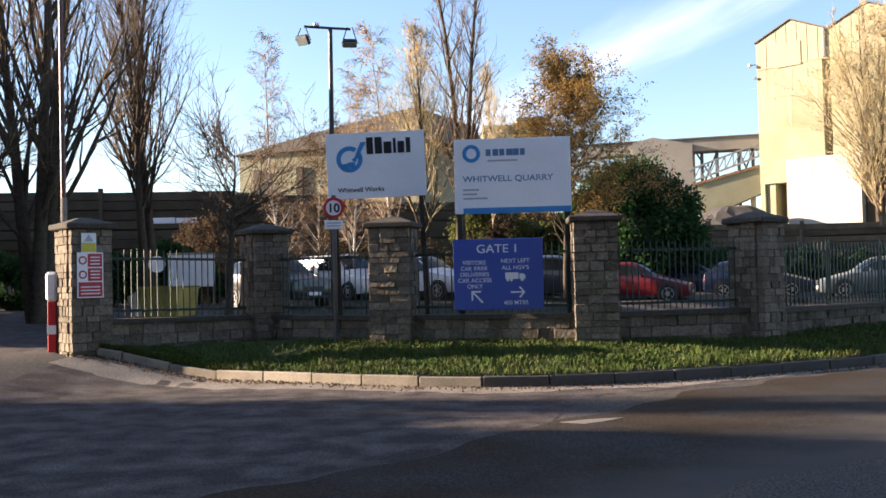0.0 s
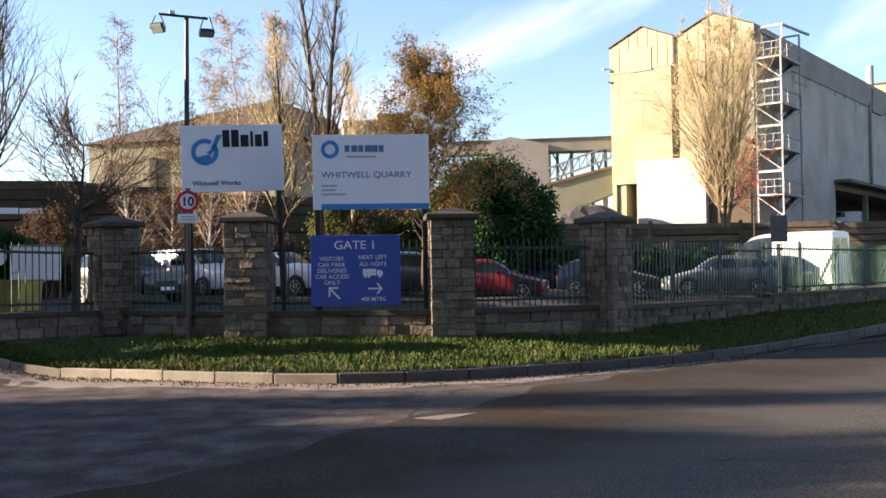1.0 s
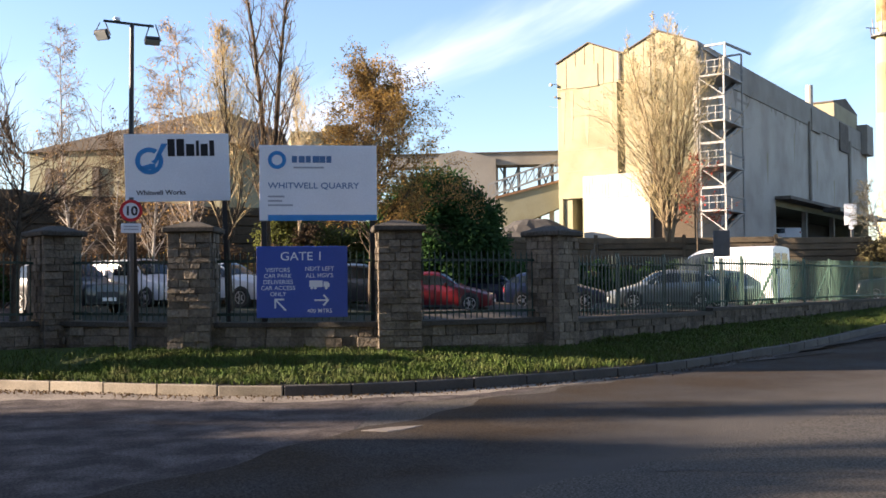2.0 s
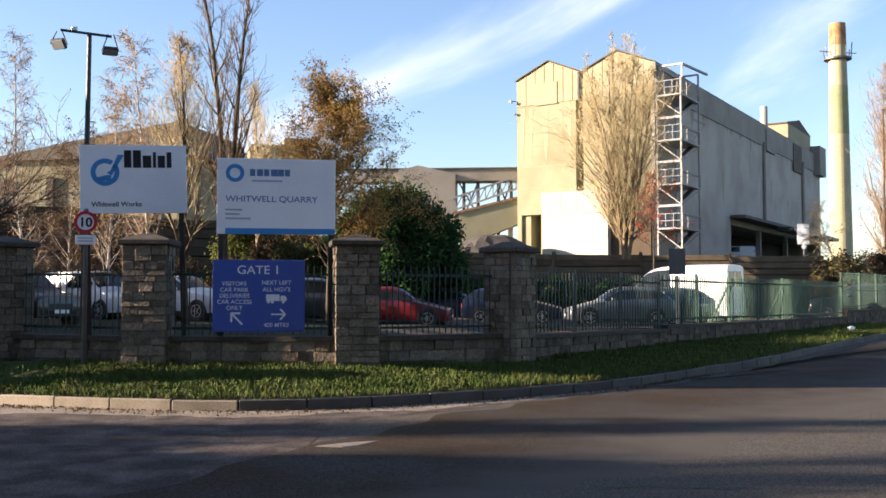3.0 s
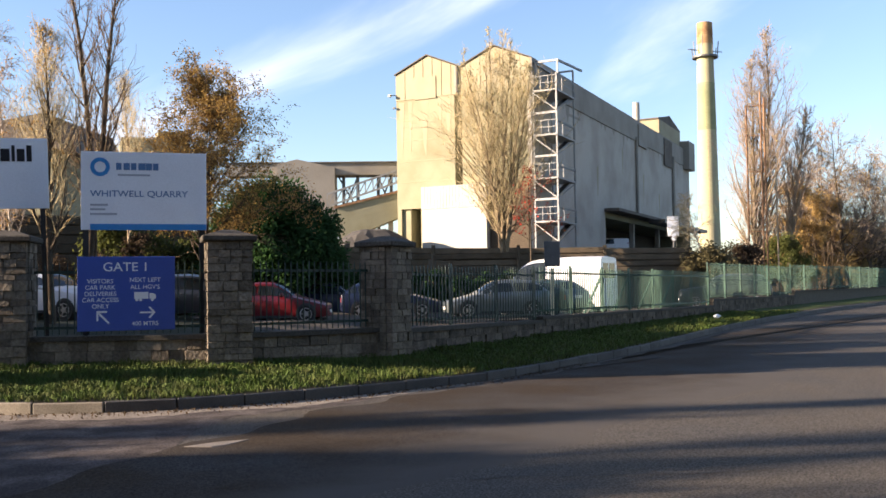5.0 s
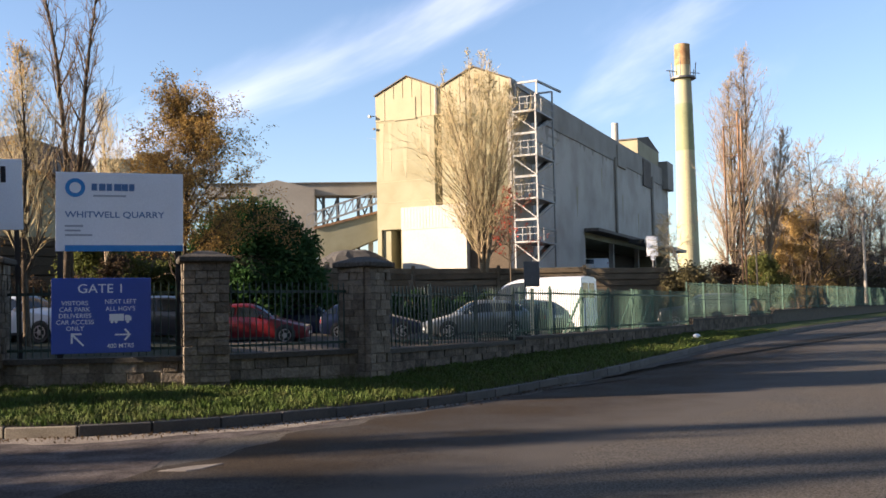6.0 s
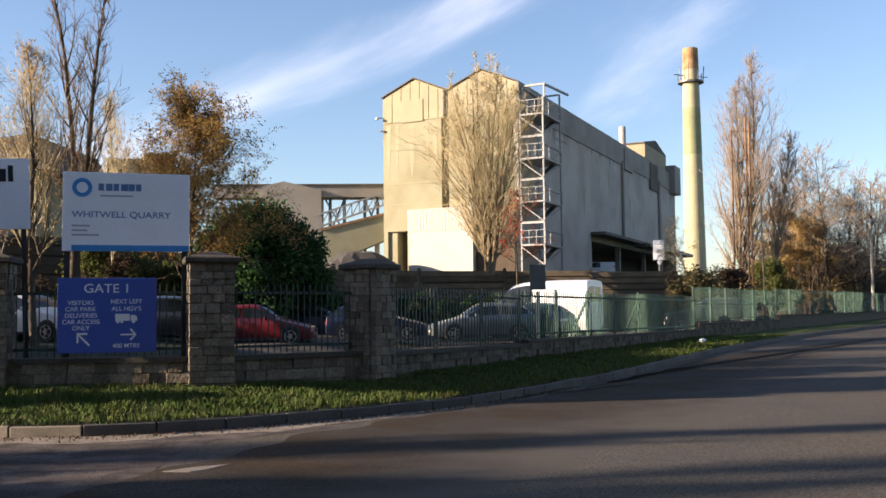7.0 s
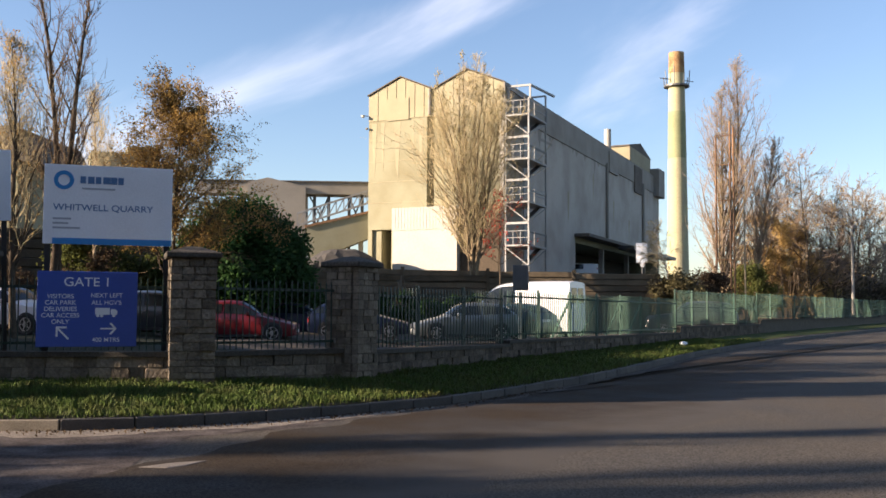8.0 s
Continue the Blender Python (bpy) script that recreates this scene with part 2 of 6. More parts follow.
# worn, paler asphalt at the mouth of the side road, lying on the main surface
worn = []
for i in range(40):
    k = lerp_path(KERB_LINE, 0.2 + i * 0.42)
    row = []
    for j in range(25):
        t = j / 24
        e = (math.cos(k[0] * 0.7) * 0.15 + 0.35 * noise.noise((k[0] * 0.9, 3, 0))) * t
        depth = (1.2 + 11.0 * step01((2.2 - k[0]) / 2.2)) * (1 - step01((k[0] - 3) / 3) * 0.93) + e
        row.append((k[0] - 0.15 * t * depth, k[1] - 0.02 - depth * t, road_z(k[0] - 0.15 * t * depth, k[1] - depth * t) + 0.003))
    worn.append(row)
sheet("worn_road_surface", worn, OLD_ASPHALT, "worn pale brownish asphalt at the side road mouth", "road")

# pale quarry dust along the channel of the kerb; the sunlit strip's brightness is in its colour too
SUNLIT_DUST = material("sunlit_limestone_dust", (0.24, 0.205, 0.165), rough=0.95, spec=0.12, vary=0.45, scale=1.6, bump=0.6, bump_scale=40, tint=(0.15, 0.125, 0.1), grain=0.7)
dust = []
for i in range(90):
    k = lerp_path(KERB_LINE, 0.1 + i * 0.17)
    wide = (0.55 + 0.3 * noise.noise((k[0] * 0.8, 1, 0)) + 0.2 * noise.noise((k[0] * 3.1, 5, 0))) * (1 - 0.9 * step01((k[0] - 3.5) / 4.5)) + 0.5 * step01((-k[0] - 0.5) / 3)
    dust.append([(k[0] - 0.2 * wide * t, k[1] - 0.05 - wide * t, road_z(k[0] - 0.2 * wide * t, k[1] - wide * t) + 0.009 - 0.005 * t) for t in (0, 0.3, 0.6, 1.0)])
sheet("dusty_channel", dust, SUNLIT_DUST, "pale limestone dust with sunlit brightness along the kerb channel", "road")

# yard inside the wall, one sheet to the terrace
YARD = material("yard_asphalt", (0.028, 0.033, 0.02), rough=0.85, spec=0.12, vary=0.3, scale=0.6, bump=0.4, bump_scale=60)
yard = []
for i in range(24):
    t = i / 23
    row = []
    for s in spread(0, length(FOOT) - 0.1, 60):
        p = lerp_path(FOOT, s)
        y1 = 62
        x, y = p[0], p[1] + 0.15 + t * max(3, y1 - p[1])
        row.append((x, y, p[2] + 0.02 + (site_z(x, y) - p[2]) * step01(t * 3)))
    yard.append(row)
sheet("yard", yard, YARD, "dark asphalt works car park behind the railings")
sheet("driveway", [[(x, y, road_z(x, y) + 0.004 if y < 18 else 0.43 + 0.011 * (y - 18)) for x in spread(-40, -6.2, 20)] for y in spread(17.2, 62, 25)], OLD_ASPHALT, "worn asphalt drive through the gateway")

# ---- raised terrace behind the yard, held by timber and concrete boards ----
def terrace_z(x, y):
    z = 3.7 + 2.1 * step01((-x + 4) / 16) * (1 - step01((y - 60) / 50)) + 1.5 * step01((y - 55) / 45)
    return z - 2.6 * step01((x - 36) / 6) * (1 - step01((y - 0.75 * x - 32) / 14))


TERRACE_EDGE = [(-60, 44.0), (-10, 49.2), (8, 54), (20, 56.6), (33, 50.5), (44, 57), (60, 72), (100, 106)]
BOARD = material("weathered_board", (0.13, 0.103, 0.07), rough=0.9, spec=0.12, vary=0.35, scale=1.5, bump=0.4, bump_scale=30, obj=0.2)
BANK = material("terrace_ground", (0.15, 0.13, 0.1), rough=0.95, spec=0.12, vary=0.4, scale=0.8, bump=0.4, bump_scale=20)
edge = [lerp_path(TERRACE_EDGE, s) for s in spread(0, length(TERRACE_EDGE) - 0.1, 60)]
sheet("terrace", [[(x, y - 4 * (x > 33.5), 0.3 if x > 33.5 else 3.0) for x, y in edge]] + [[(x, y + t, terrace_z(x, y + t)) for x, y in edge] for t in (0, 1, 3, 8, 16, 30, 50, 90, 200, 600)], BANK, "bare raised ground of the works above the yard")

# ---- trees ----
BARK = material("dark_bark", (0.085, 0.065, 0.045), rough=0.9, spec=0.15, vary=0.4, scale=8, bump=0.8, bump_scale=25)
PALE_BARK = material("pale_bark", (0.3, 0.24, 0.16), rough=0.9, spec=0.15, vary=0.3, scale=8, bump=0.5, bump_scale=25)
STRAW_BARK = material("straw_brown_bark", (0.2, 0.15, 0.09), rough=0.9, spec=0.15, vary=0.35, scale=8, bump=0.5, bump_scale=25)
BIRCH_BARK = material("birch_bark", (0.5, 0.46, 0.4), rough=0.8, spec=0.15, vary=0.5, scale=14, bump=0.4, bump_scale=30, tint=(0.12, 0.1, 0.08))
TWIG = material("brown_twigs", (0.13, 0.09, 0.055), rough=0.9, spec=0.15, vary=0.3, scale=2, bump=0, island=0.25)
PALE_TWIG = material("straw_twigs", (0.37, 0.3, 0.17), rough=0.9, spec=0.15, vary=0.3, scale=2, bump=0, island=0.25)
MAUVE_TWIG = material("mauve_twigs", (0.26, 0.2, 0.155), rough=0.9, spec=0.15, vary=0.3, scale=2, bump=0, island=0.25)


def leaf_mat(name, color, tint):
    m = material(name, color, rough=0.75, spec=0.12, vary=0.35, scale=1.2, bump=0, island=0.35, tint=tint)
    n, l = m.node_tree.nodes, m.node_tree.links
    tr, mix = n.new("ShaderNodeBsdfTranslucent"), n.new("ShaderNodeMixShader")
    l.new(n["Principled BSDF"].inputs["Base Color"].links[0].from_socket, tr.inputs[0])
    mix.inputs[0].default_value = 0.4
    l.new(n["Principled BSDF"].outputs[0], mix.inputs[1])
    l.new(tr.outputs[0], mix.inputs[2])
    l.new(mix.outputs[0], n["Material Output"].inputs[0])
    return m


GOLD = leaf_mat("golden_leaves", (0.38, 0.235, 0.075), (0.21, 0.115, 0.04))
RUSSET = leaf_mat("russet_leaves", (0.08, 0.054, 0.032), (0.045, 0.034, 0.022))
EVERGREEN = leaf_mat("evergreen_leaves", (0.034, 0.078, 0.022), (0.014, 0.034, 0.011))
OLIVE = leaf_mat("olive_leaves", (0.1, 0.11, 0.03), (0.05, 0.06, 0.02))
AMBER = leaf_mat("amber_brown_leaves", (0.32, 0.2, 0.06), (0.15, 0.095, 0.035))
RED = leaf_mat("red_leaves", (0.35, 0.05, 0.03), (0.2, 0.03, 0.02))
DRAB = leaf_mat("drab_leaves", (0.12, 0.105, 0.05), (0.07, 0.055, 0.03))
STRAW = leaf_mat("straw_brown_leaves", (0.38, 0.26, 0.1), (0.22, 0.15, 0.065))
PALE_LEAF = leaf_mat("straw_leaves", (0.33, 0.28, 0.12), (0.19, 0.15, 0.065))


def tubes(segs, sides):
    """Vertices and faces of tapered tubes; segs: chains of (point, radius)."""
    verts, faces = [], []
    for chain in segs:
        n = sides
        base = len(verts)
        for i, (p, r) in enumerate(chain):
            d = (chain[min(i + 1, len(chain) - 1)][0] - chain[max(i - 1, 0)][0])
            d = d.normalized() if d.length > 1e-6 else Vector((0, 0, 1))
            a = d.cross(Vector((0.31, 0.95, 0.07)) if abs(d.z) > 0.5 else Vector((0, 0, 1))).normalized()
            b = d.cross(a)
            for k in range(n):
                t = 2 * math.pi * k / n
                verts.append(p + (a * math.cos(t) + b * math.sin(t)) * r)
        for i in range(len(chain) - 1):
            for k in range(n):
                j = (k + 1) % n
                o = base + i * n
                faces.append((o + k, o + j, o + n + j, o + n + k))
        faces.append(tuple(base + (len(chain) - 1) * n + k for k in range(n)))
    return verts, faces


def leaf_cloud(points, size, rng):
    verts, faces = [], []
    for p in points:
        s = size * rng.uniform(0.6, 1.3)
        a = Vector((rng.gauss(0, 1), rng.gauss(0, 1), rng.gauss(0, 1))).normalized() * s
        b = a.orthogonal().normalized() * s * 0.6
        o = len(verts)
        verts += [p - a, p + b, p + a, p - b]
        faces.append((o, o + 1, o + 2, o + 3))
    return verts, faces


def tilt(d, angle, around):
    """d turned away from itself by angle, towards the compass turn around."""
    a = d.orthogonal().normalized()
    a.rotate(Matrix.Rotation(around, 3, d))
    return (d * math.cos(angle) + a * math.sin(angle)).normalized()


def grow(p, d, size, r, steps, wander, lift, rng, r_end=0.25):
    """A chain of points from p towards d, that wanders and bends towards the light (lift) or hangs (below 0)."""
    chain = [(p.copy(), r)]
    for i in range(steps):
        d = (d + Vector((rng.gauss(0, wander), rng.gauss(0, wander), rng.gauss(0, wander) + lift))).normalized()
        p = p + d * (size / steps)
        chain.append((p.copy(), r * (1 - (1 - r_end) * (i + 1) / steps)))
    return chain


def tree(name, x, y, z, height, spread_, label, seed, trunk_r=0.15, habit="poplar", bark=None, twig=None, leaves=None, leaf_n=0, leaf_size=0.05, limbs=46, subs=7, twigs=4, first=0.12, stems=1, lean=(0, 0), twig_r=0.011, group="", leaf_low=0.0, split=0.12):
    rng = random.Random(seed)
    t = thing(name, x, y, z, 0, label, "tree", group)
    wood, fine, tips = [], [], []
    for s in range(stems):
        a0 = 2 * math.pi * s / stems + rng.random()
        up = Vector((lean[0], lean[1], 1)).normalized()
        if stems > 1:
            up = tilt(up, split * (0.6 + 0.8 * rng.random()), a0)
        h = height * (1 if s == 0 else rng.uniform(0.78, 0.95))
        trunk = grow(Vector((0.12 * math.cos(a0), 0.12 * math.sin(a0), -0.15)) * (stems > 1) + Vector((0, 0, -0.1)), up, h, trunk_r * (1 if stems == 1 else 0.75), 14, 0.03, 0.03, rng, 0.06)
        wood.append(trunk)
        for i in range(limbs // stems):
            f = first + (0.97 - first) * ((i + rng.random()) / (limbs // stems))
            k = f * 14
            j = min(13, int(k))
            p = trunk[j][0].lerp(trunk[j + 1][0], k - j)
            d0 = (trunk[j + 1][0] - trunk[j][0]).normalized()
            r = trunk[j][1] * rng.uniform(0.3, 0.5)
            around = rng.uniform(0, 2 * math.pi)
            if habit == "poplar":
                d, size, lift, wander = tilt(d0, radians(rng.uniform(18, 38) + 16 * max(0, 0.35 - f)), around), spread_ * (2.5 * (1 - f) ** 0.95 * (0.55 + 0.9 * min(1, f * 3)) + 0.22) * rng.uniform(0.7, 1.2), 0.13, 0.07
            elif habit == "flame":
                d, size, lift, wander = tilt(d0, radians(rng.uniform(26, 50)), around), spread_ * (2.7 * (1 - f) ** 1.05 * (0.6 + 0.9 * min(1, f * 4)) + 0.15) * rng.uniform(0.6, 1.15), 0.1, 0.07
            elif habit == "birch":
                d, size, lift, wander = tilt(d0, radians(rng.uniform(28, 52)), around), spread_ * (1.15 * (1 - f) ** 0.55 + 0.2) * rng.uniform(0.7, 1.15), 0.03, 0.1
            else:
                d, size, lift, wander = tilt(d0, radians(rng.uniform(40, 70)), around), spread_ * (1.25 * (1 - f) ** 0.5 + 0.25) * rng.uniform(0.6, 1.2), 0.05, 0.16
            limb = grow(p, d, size, max(r, twig_r * 1.4), 7, wander, lift, rng, 0.2)
            wood.append(limb)
            for q in range(subs):
                g = rng.uniform(0.15, 1.0) * 7
                j2 = min(6, int(g))
                p2 = limb[j2][0].lerp(limb[j2 + 1][0], g - j2)
                d2 = tilt((limb[j2 + 1][0] - limb[j2][0]).normalized(), radians(rng.uniform(20, 50)), rng.uniform(0, 6.28))
                s2 = size * rng.uniform(0.22, 0.45) + 0.15
                lift2 = {"poplar": 0.14, "flame": 0.13, "birch": -0.1}.get(habit, 0.06)
                sub = grow(p2, d2, s2, max(limb[j2][1] * 0.5, twig_r), 4, 0.12, lift2, rng, 0.4)
                fine.append(sub)
                tips += [c[0] for c in sub[1:]]
                for w in range(twigs):
                    g3 = rng.randrange(1, 5)
                    p3 = sub[g3][0]
                    d3 = tilt((sub[g3][0] - sub[g3 - 1][0]).normalized(), radians(rng.uniform(15, 55)), rng.uniform(0, 6.28))
                    tw = grow(p3, d3, s2 * rng.uniform(0.35, 0.7), twig_r * 0.75, 3, 0.12, lift2 * (2.2 if habit == "birch" else 1), rng, 0.5)
                    fine.append(tw)
                    tips += [c[0] for c in tw[1:]]
    part("trunk", mesh_from("trunk", *tubes(wood, 5), bark or BARK, True), None, t)
    part("crown", mesh_from("crown", *tubes(fine, 3), twig or TWIG), None, t)
    if leaf_n:
        pool = [p for p in tips if p.z > height * leaf_low]
        pts = [rng.choice(pool) + Vector((rng.gauss(0, 0.07), rng.gauss(0, 0.07), rng.gauss(0, 0.09))) for _ in range(leaf_n)]
        part("foliage", mesh_from("foliage", *leaf_cloud(pts, leaf_size, rng), leaves), None, t)
    return t


def bush(name, x, y, z, rx, ry, h, leaf, label, seed, n=9000, size=0.09, lumps=26, category="bush", kind=""):
    """A shrub: stems, and leaves in uneven clumps with gaps."""
    rng = random.Random(seed)
    t = thing(name, x, y, z, 0, label, category)
    if kind:
        t["kind"] = kind
    stems, pts = [], []
    for i in range(lumps):
        a, f = rng.uniform(0, 6.28), math.sqrt(rng.random())
        zz = h * rng.uniform(0.12, 0.95)
        lim = math.sqrt(max(0.05, 1 - (zz / h) ** 2.2))
        c = Vector((rx * f * lim * math.cos(a) * 0.9, ry * f * lim * math.sin(a) * 0.9, zz))
        root = Vector((c.x * 0.25, c.y * 0.25, -0.1))
        stems.append(grow(root, (c - root).normalized(), (c - root).length, 0.035, 5, 0.06, 0.0, rng, 0.3))
        rr = rng.uniform(0.16, 0.34) * min(rx, h)
        for k in range(n // lumps):
            v = Vector((rng.gauss(0, 1), rng.gauss(0, 1), rng.gauss(0, 0.8)))
            v = v.normalized() * rr * (rng.random() ** 0.45) * (1 + 0.35 * noise.noise(v * 1.7))
            q = c + v
            if q.z > 0:
                pts.append(q)
    part("branchwork", mesh_from("branchwork", *tubes(stems, 4), BARK), None, t)
    part("foliage", mesh_from("foliage", *leaf_cloud(pts, size, rng), leaf), None, t)
    return t


def at(az, dist):
    a = radians(az)
    return dist * math.sin(a), dist * math.cos(a)


def plant(fn, name, az, dist, z, *a, **k):
    x, y = at(az, dist)
    return fn(name, x, y, z, *a, **k)


# row behind the yard, from the gateway along to the works
plant(tree, "poplar_tree", -21.9, 30, 0.5, 17, 2.3, "tall bare dark-trunked poplar beside the gateway drive", 1, trunk_r=0.3, limbs=84, subs=9, twigs=4, stems=3, split=0.09, first=0.16, twig_r=0.0075, group="bare poplars")
plant(tree, "poplar_tree", -16.2, 35, 0.6, 15.5, 1.75, "tall bare dark-trunked poplar behind the yard railings", 2, trunk_r=0.24, limbs=96, subs=9, twigs=4, first=0.2, stems=2, split=0.03, twig_r=0.0075, group="bare poplars")
plant(tree, "poplar_tree", 1.0, 37, 0.6, 16.0, 1.0, "tall bare poplar with dark trunk behind the signs", 3, trunk_r=0.22, limbs=48, subs=8, twigs=4, stems=2, split=0.04, first=0.22, twig_r=0.012, group="bare poplars")
plant(tree, "small_tree", -12.0, 30, 0.55, 5.0, 3.0, "small bare spreading tree behind the railings", 4, trunk_r=0.15, habit="spread", limbs=24, subs=9, twigs=4, first=0.38, twig_r=0.012)
plant(tree, "small_tree", -24.6, 26, 0.5, 6.2, 3.6, "bare spreading tree leaning over the gateway", 41, trunk_r=0.15, habit="spread", limbs=20, subs=10, twigs=5, first=0.4, twig_r=0.009)
plant(tree, "birch_tree", -9.0, 36, 0.6, 9.9, 1.0, "slender bare silver birch with white trunk", 5, trunk_r=0.07, habit="birch", bark=BIRCH_BARK, twig=MAUVE_TWIG, limbs=54, subs=8, twigs=5, first=0.16, twig_r=0.007, leaves=GOLD, leaf_n=500, leaf_size=0.04, group="birches")
plant(tree, "birch_tree", -3.0, 38, 0.6, 10.6, 1.5, "slender silver birch with sparse brown leaves", 6, trunk_r=0.08, habit="birch", bark=BIRCH_BARK, twig=MAUVE_TWIG, limbs=44, subs=8, twigs=5, first=0.2, twig_r=0.0075, leaves=GOLD, leaf_n=1200, leaf_size=0.045, group="birches")
plant(tree, "birch_tree", -5.1, 41, 0.7, 9.4, 1.7, "silver birch with brown autumn leaves", 7, trunk_r=0.07, habit="birch", bark=BIRCH_BARK, twig=MAUVE_TWIG, limbs=40, subs=8, twigs=5, first=0.15, twig_r=0.008, leaves=AMBER, leaf_n=1800, leaf_size=0.045, group="birches")
plant(tree, "birch_tree", -7.0, 43, 0.7, 7.4, 1.6, "short silver birch with brown autumn leaves", 71, trunk_r=0.06, habit="birch", bark=BIRCH_BARK, twig=TWIG, limbs=36, subs=8, twigs=5, first=0.12, twig_r=0.008, leaves=RUSSET, leaf_n=2500, leaf_size=0.045, group="birches")
plant(tree, "poplar_tree", -0.9, 35, 0.6, 9.8, 1.1, "slender leaning poplar with straw-brown twigs", 8, trunk_r=0.13, bark=BARK, twig=PALE_TWIG, limbs=48, subs=8, twigs=5, first=0.22, lean=(-0.06, 0), twig_r=0.009, leaves=GOLD, leaf_n=900, leaf_size=0.05)
plant(tree, "poplar_tree", 2.9, 45, 0.7, 10.3, 1.2, "small bare poplar with fine pale twigs", 9, trunk_r=0.1, twig=PALE_TWIG, bark=PALE_BARK, limbs=44, subs=7, twigs=5, first=0.25, twig_r=0.0095)
plant(tree, "birch_tree", 6.9, 36, 0.6, 8.7, 2.9, "weeping birch with golden-brown autumn leaves", 10, trunk_r=0.1, habit="birch", bark=BARK, twig=TWIG, limbs=52, subs=9, twigs=5, first=0.2, twig_r=0.008, leaves=AMBER, leaf_n=36000, leaf_size=0.045, leaf_low=0.35, group="birches")
plant(bush, "evergreen_bush", 10.9, 46, 0.5, 3.7, 2.6, 5.7, EVERGREEN, "large dense dark evergreen bush", 11, n=60000, size=0.11, lumps=130)
plant(bush, "evergreen_bush", 8.4, 47, 0.7, 2.3, 1.9, 4.6, EVERGREEN, "dark evergreen bush beside the signs", 12, n=20000, size=0.1, lumps=40)
plant(bush, "evergreen_bush", 13.4, 47, 0.3, 2.2, 1.3, 3.2, EVERGREEN, "low dark evergreen bush behind the railings", 13, n=5000, size=0.1, lumps=16)
plant(bush, "olive_bush", 2.6, 46, 0.7, 3.0, 1.3, 3.9, OLIVE, "olive-green shrub behind the name board", 14, n=9000, size=0.08, lumps=34)
plant(bush, "olive_bush", 5.7, 46.5, 0.7, 2.0, 1.3, 3.4, OLIVE, "low olive-green shrub under the birch", 15, n=6000, size=0.08, lumps=24)
# thicket along the foot of the boards
for i in range(13):
    az = -15.5 + i * 1.55 + 0.5 * math.sin(i * 2.3)
    plant(bush, "thicket", az, 43.5 + 1.5 * math.sin(i * 1.7), 0.7, 1.5, 1.0, 2.9 + 0.9 * math.sin(i * 1.1), RUSSET, "brown leafless thicket at the foot of the bank", 60 + i, n=3800, size=0.05, lumps=34, kind="stuff")
for i in range(9):
    x, y = at(-26 + i * 1.55, 42)
    bush("hedge", x, y, 0.65, 1.3, 0.9, 2.3 + 0.3 * math.sin(i * 2.1), EVERGREEN, "dark evergreen hedge below the boarded bank", 80 + i, n=3500, size=0.09, lumps=24, kind="stuff")
for i in range(8):
    x, y = at(14.6 + i * 1.35, 47 + 0.6 * i)
    bush("hedge", x, y, 0.2, 1.2, 0.9, 2.1 + 0.2 * math.sin(i * 2.1), EVERGREEN, "dark clipped hedge behind the parked cars", 95 + i, n=3000, size=0.09, lumps=22, kind="stuff")
# before the works
plant(tree, "poplar_tree", 23.6, 57, 3.9, 13.4, 1.5, "tall pale bare fastigiate poplar before the works", 20, trunk_r=0.15, bark=STRAW_BARK, twig=PALE_TWIG, habit="flame", limbs=230, subs=8, twigs=4, stems=9, split=0.12, first=0.03, twig_r=0.0105, leaves=PALE_LEAF, leaf_n=3500, leaf_size=0.06)
plant(tree, "red_tree", 25.1, 52, 3.0, 4.6, 1.1, "small young tree with a few red leaves", 21, trunk_r=0.05, habit="spread", limbs=20, subs=5, twigs=3, first=0.2, twig_r=0.014, leaves=RED, leaf_n=420, leaf_size=0.07)
# beyond the works, along the road
plant(tree, "poplar_tree", 37.3, 78, 2.2, 19.0, 1.9, "tall fastigiate poplar with mauve bare twigs", 22, trunk_r=0.3, bark=STRAW_BARK, twig=MAUVE_TWIG, limbs=120, subs=8, twigs=4, stems=2, split=0.03, first=0.04, twig_r=0.014, leaves=PALE_LEAF, leaf_n=1500, leaf_size=0.08)
plant(tree, "poplar_tree", 38.9, 80, 2.5, 12.5, 1.6, "fastigiate poplar with mauve bare twigs", 23, trunk_r=0.2, bark=PALE_BARK, twig=MAUVE_TWIG, limbs=46, subs=7, twigs=4, first=0.08, twig_r=0.02)
plant(tree, "leaning_birch", 34.9, 60, 2.3, 4.6, 1.6, "leaning pale-stemmed birch among brown scrub", 24, trunk_r=0.08, habit="birch", bark=BIRCH_BARK, twig=PALE_TWIG, limbs=24, subs=6, twigs=4, first=0.25, lean=(-0.45, 0.1), twig_r=0.014)
for i, (az, d, r, h, leaf, n) in enumerate([(35.0, 60, 2.2, 2.6, DRAB, 6000), (36.6, 65, 2.0, 3.0, RUSSET, 5000), (39.4, 84, 2.7, 8.8, STRAW, 14000), (40.6, 89, 3.2, 7.8, STRAW, 13000), (38.6, 76, 2.3, 3.8, OLIVE, 9000), (41.6, 97, 3.0, 6.0, STRAW, 9000), (43.2, 108, 3.2, 6.0, RUSSET, 6000), (45.0, 120, 3.8, 6.2, DRAB, 7000), (47.0, 132, 3.8, 5.8, RUSSET, 7000)]):
    plant(bush, "roadside_bush", az, d, 1.2, r, r, h, leaf, "autumn scrub beside the green fence", 120 + i, n=n, size=0.09, lumps=48)
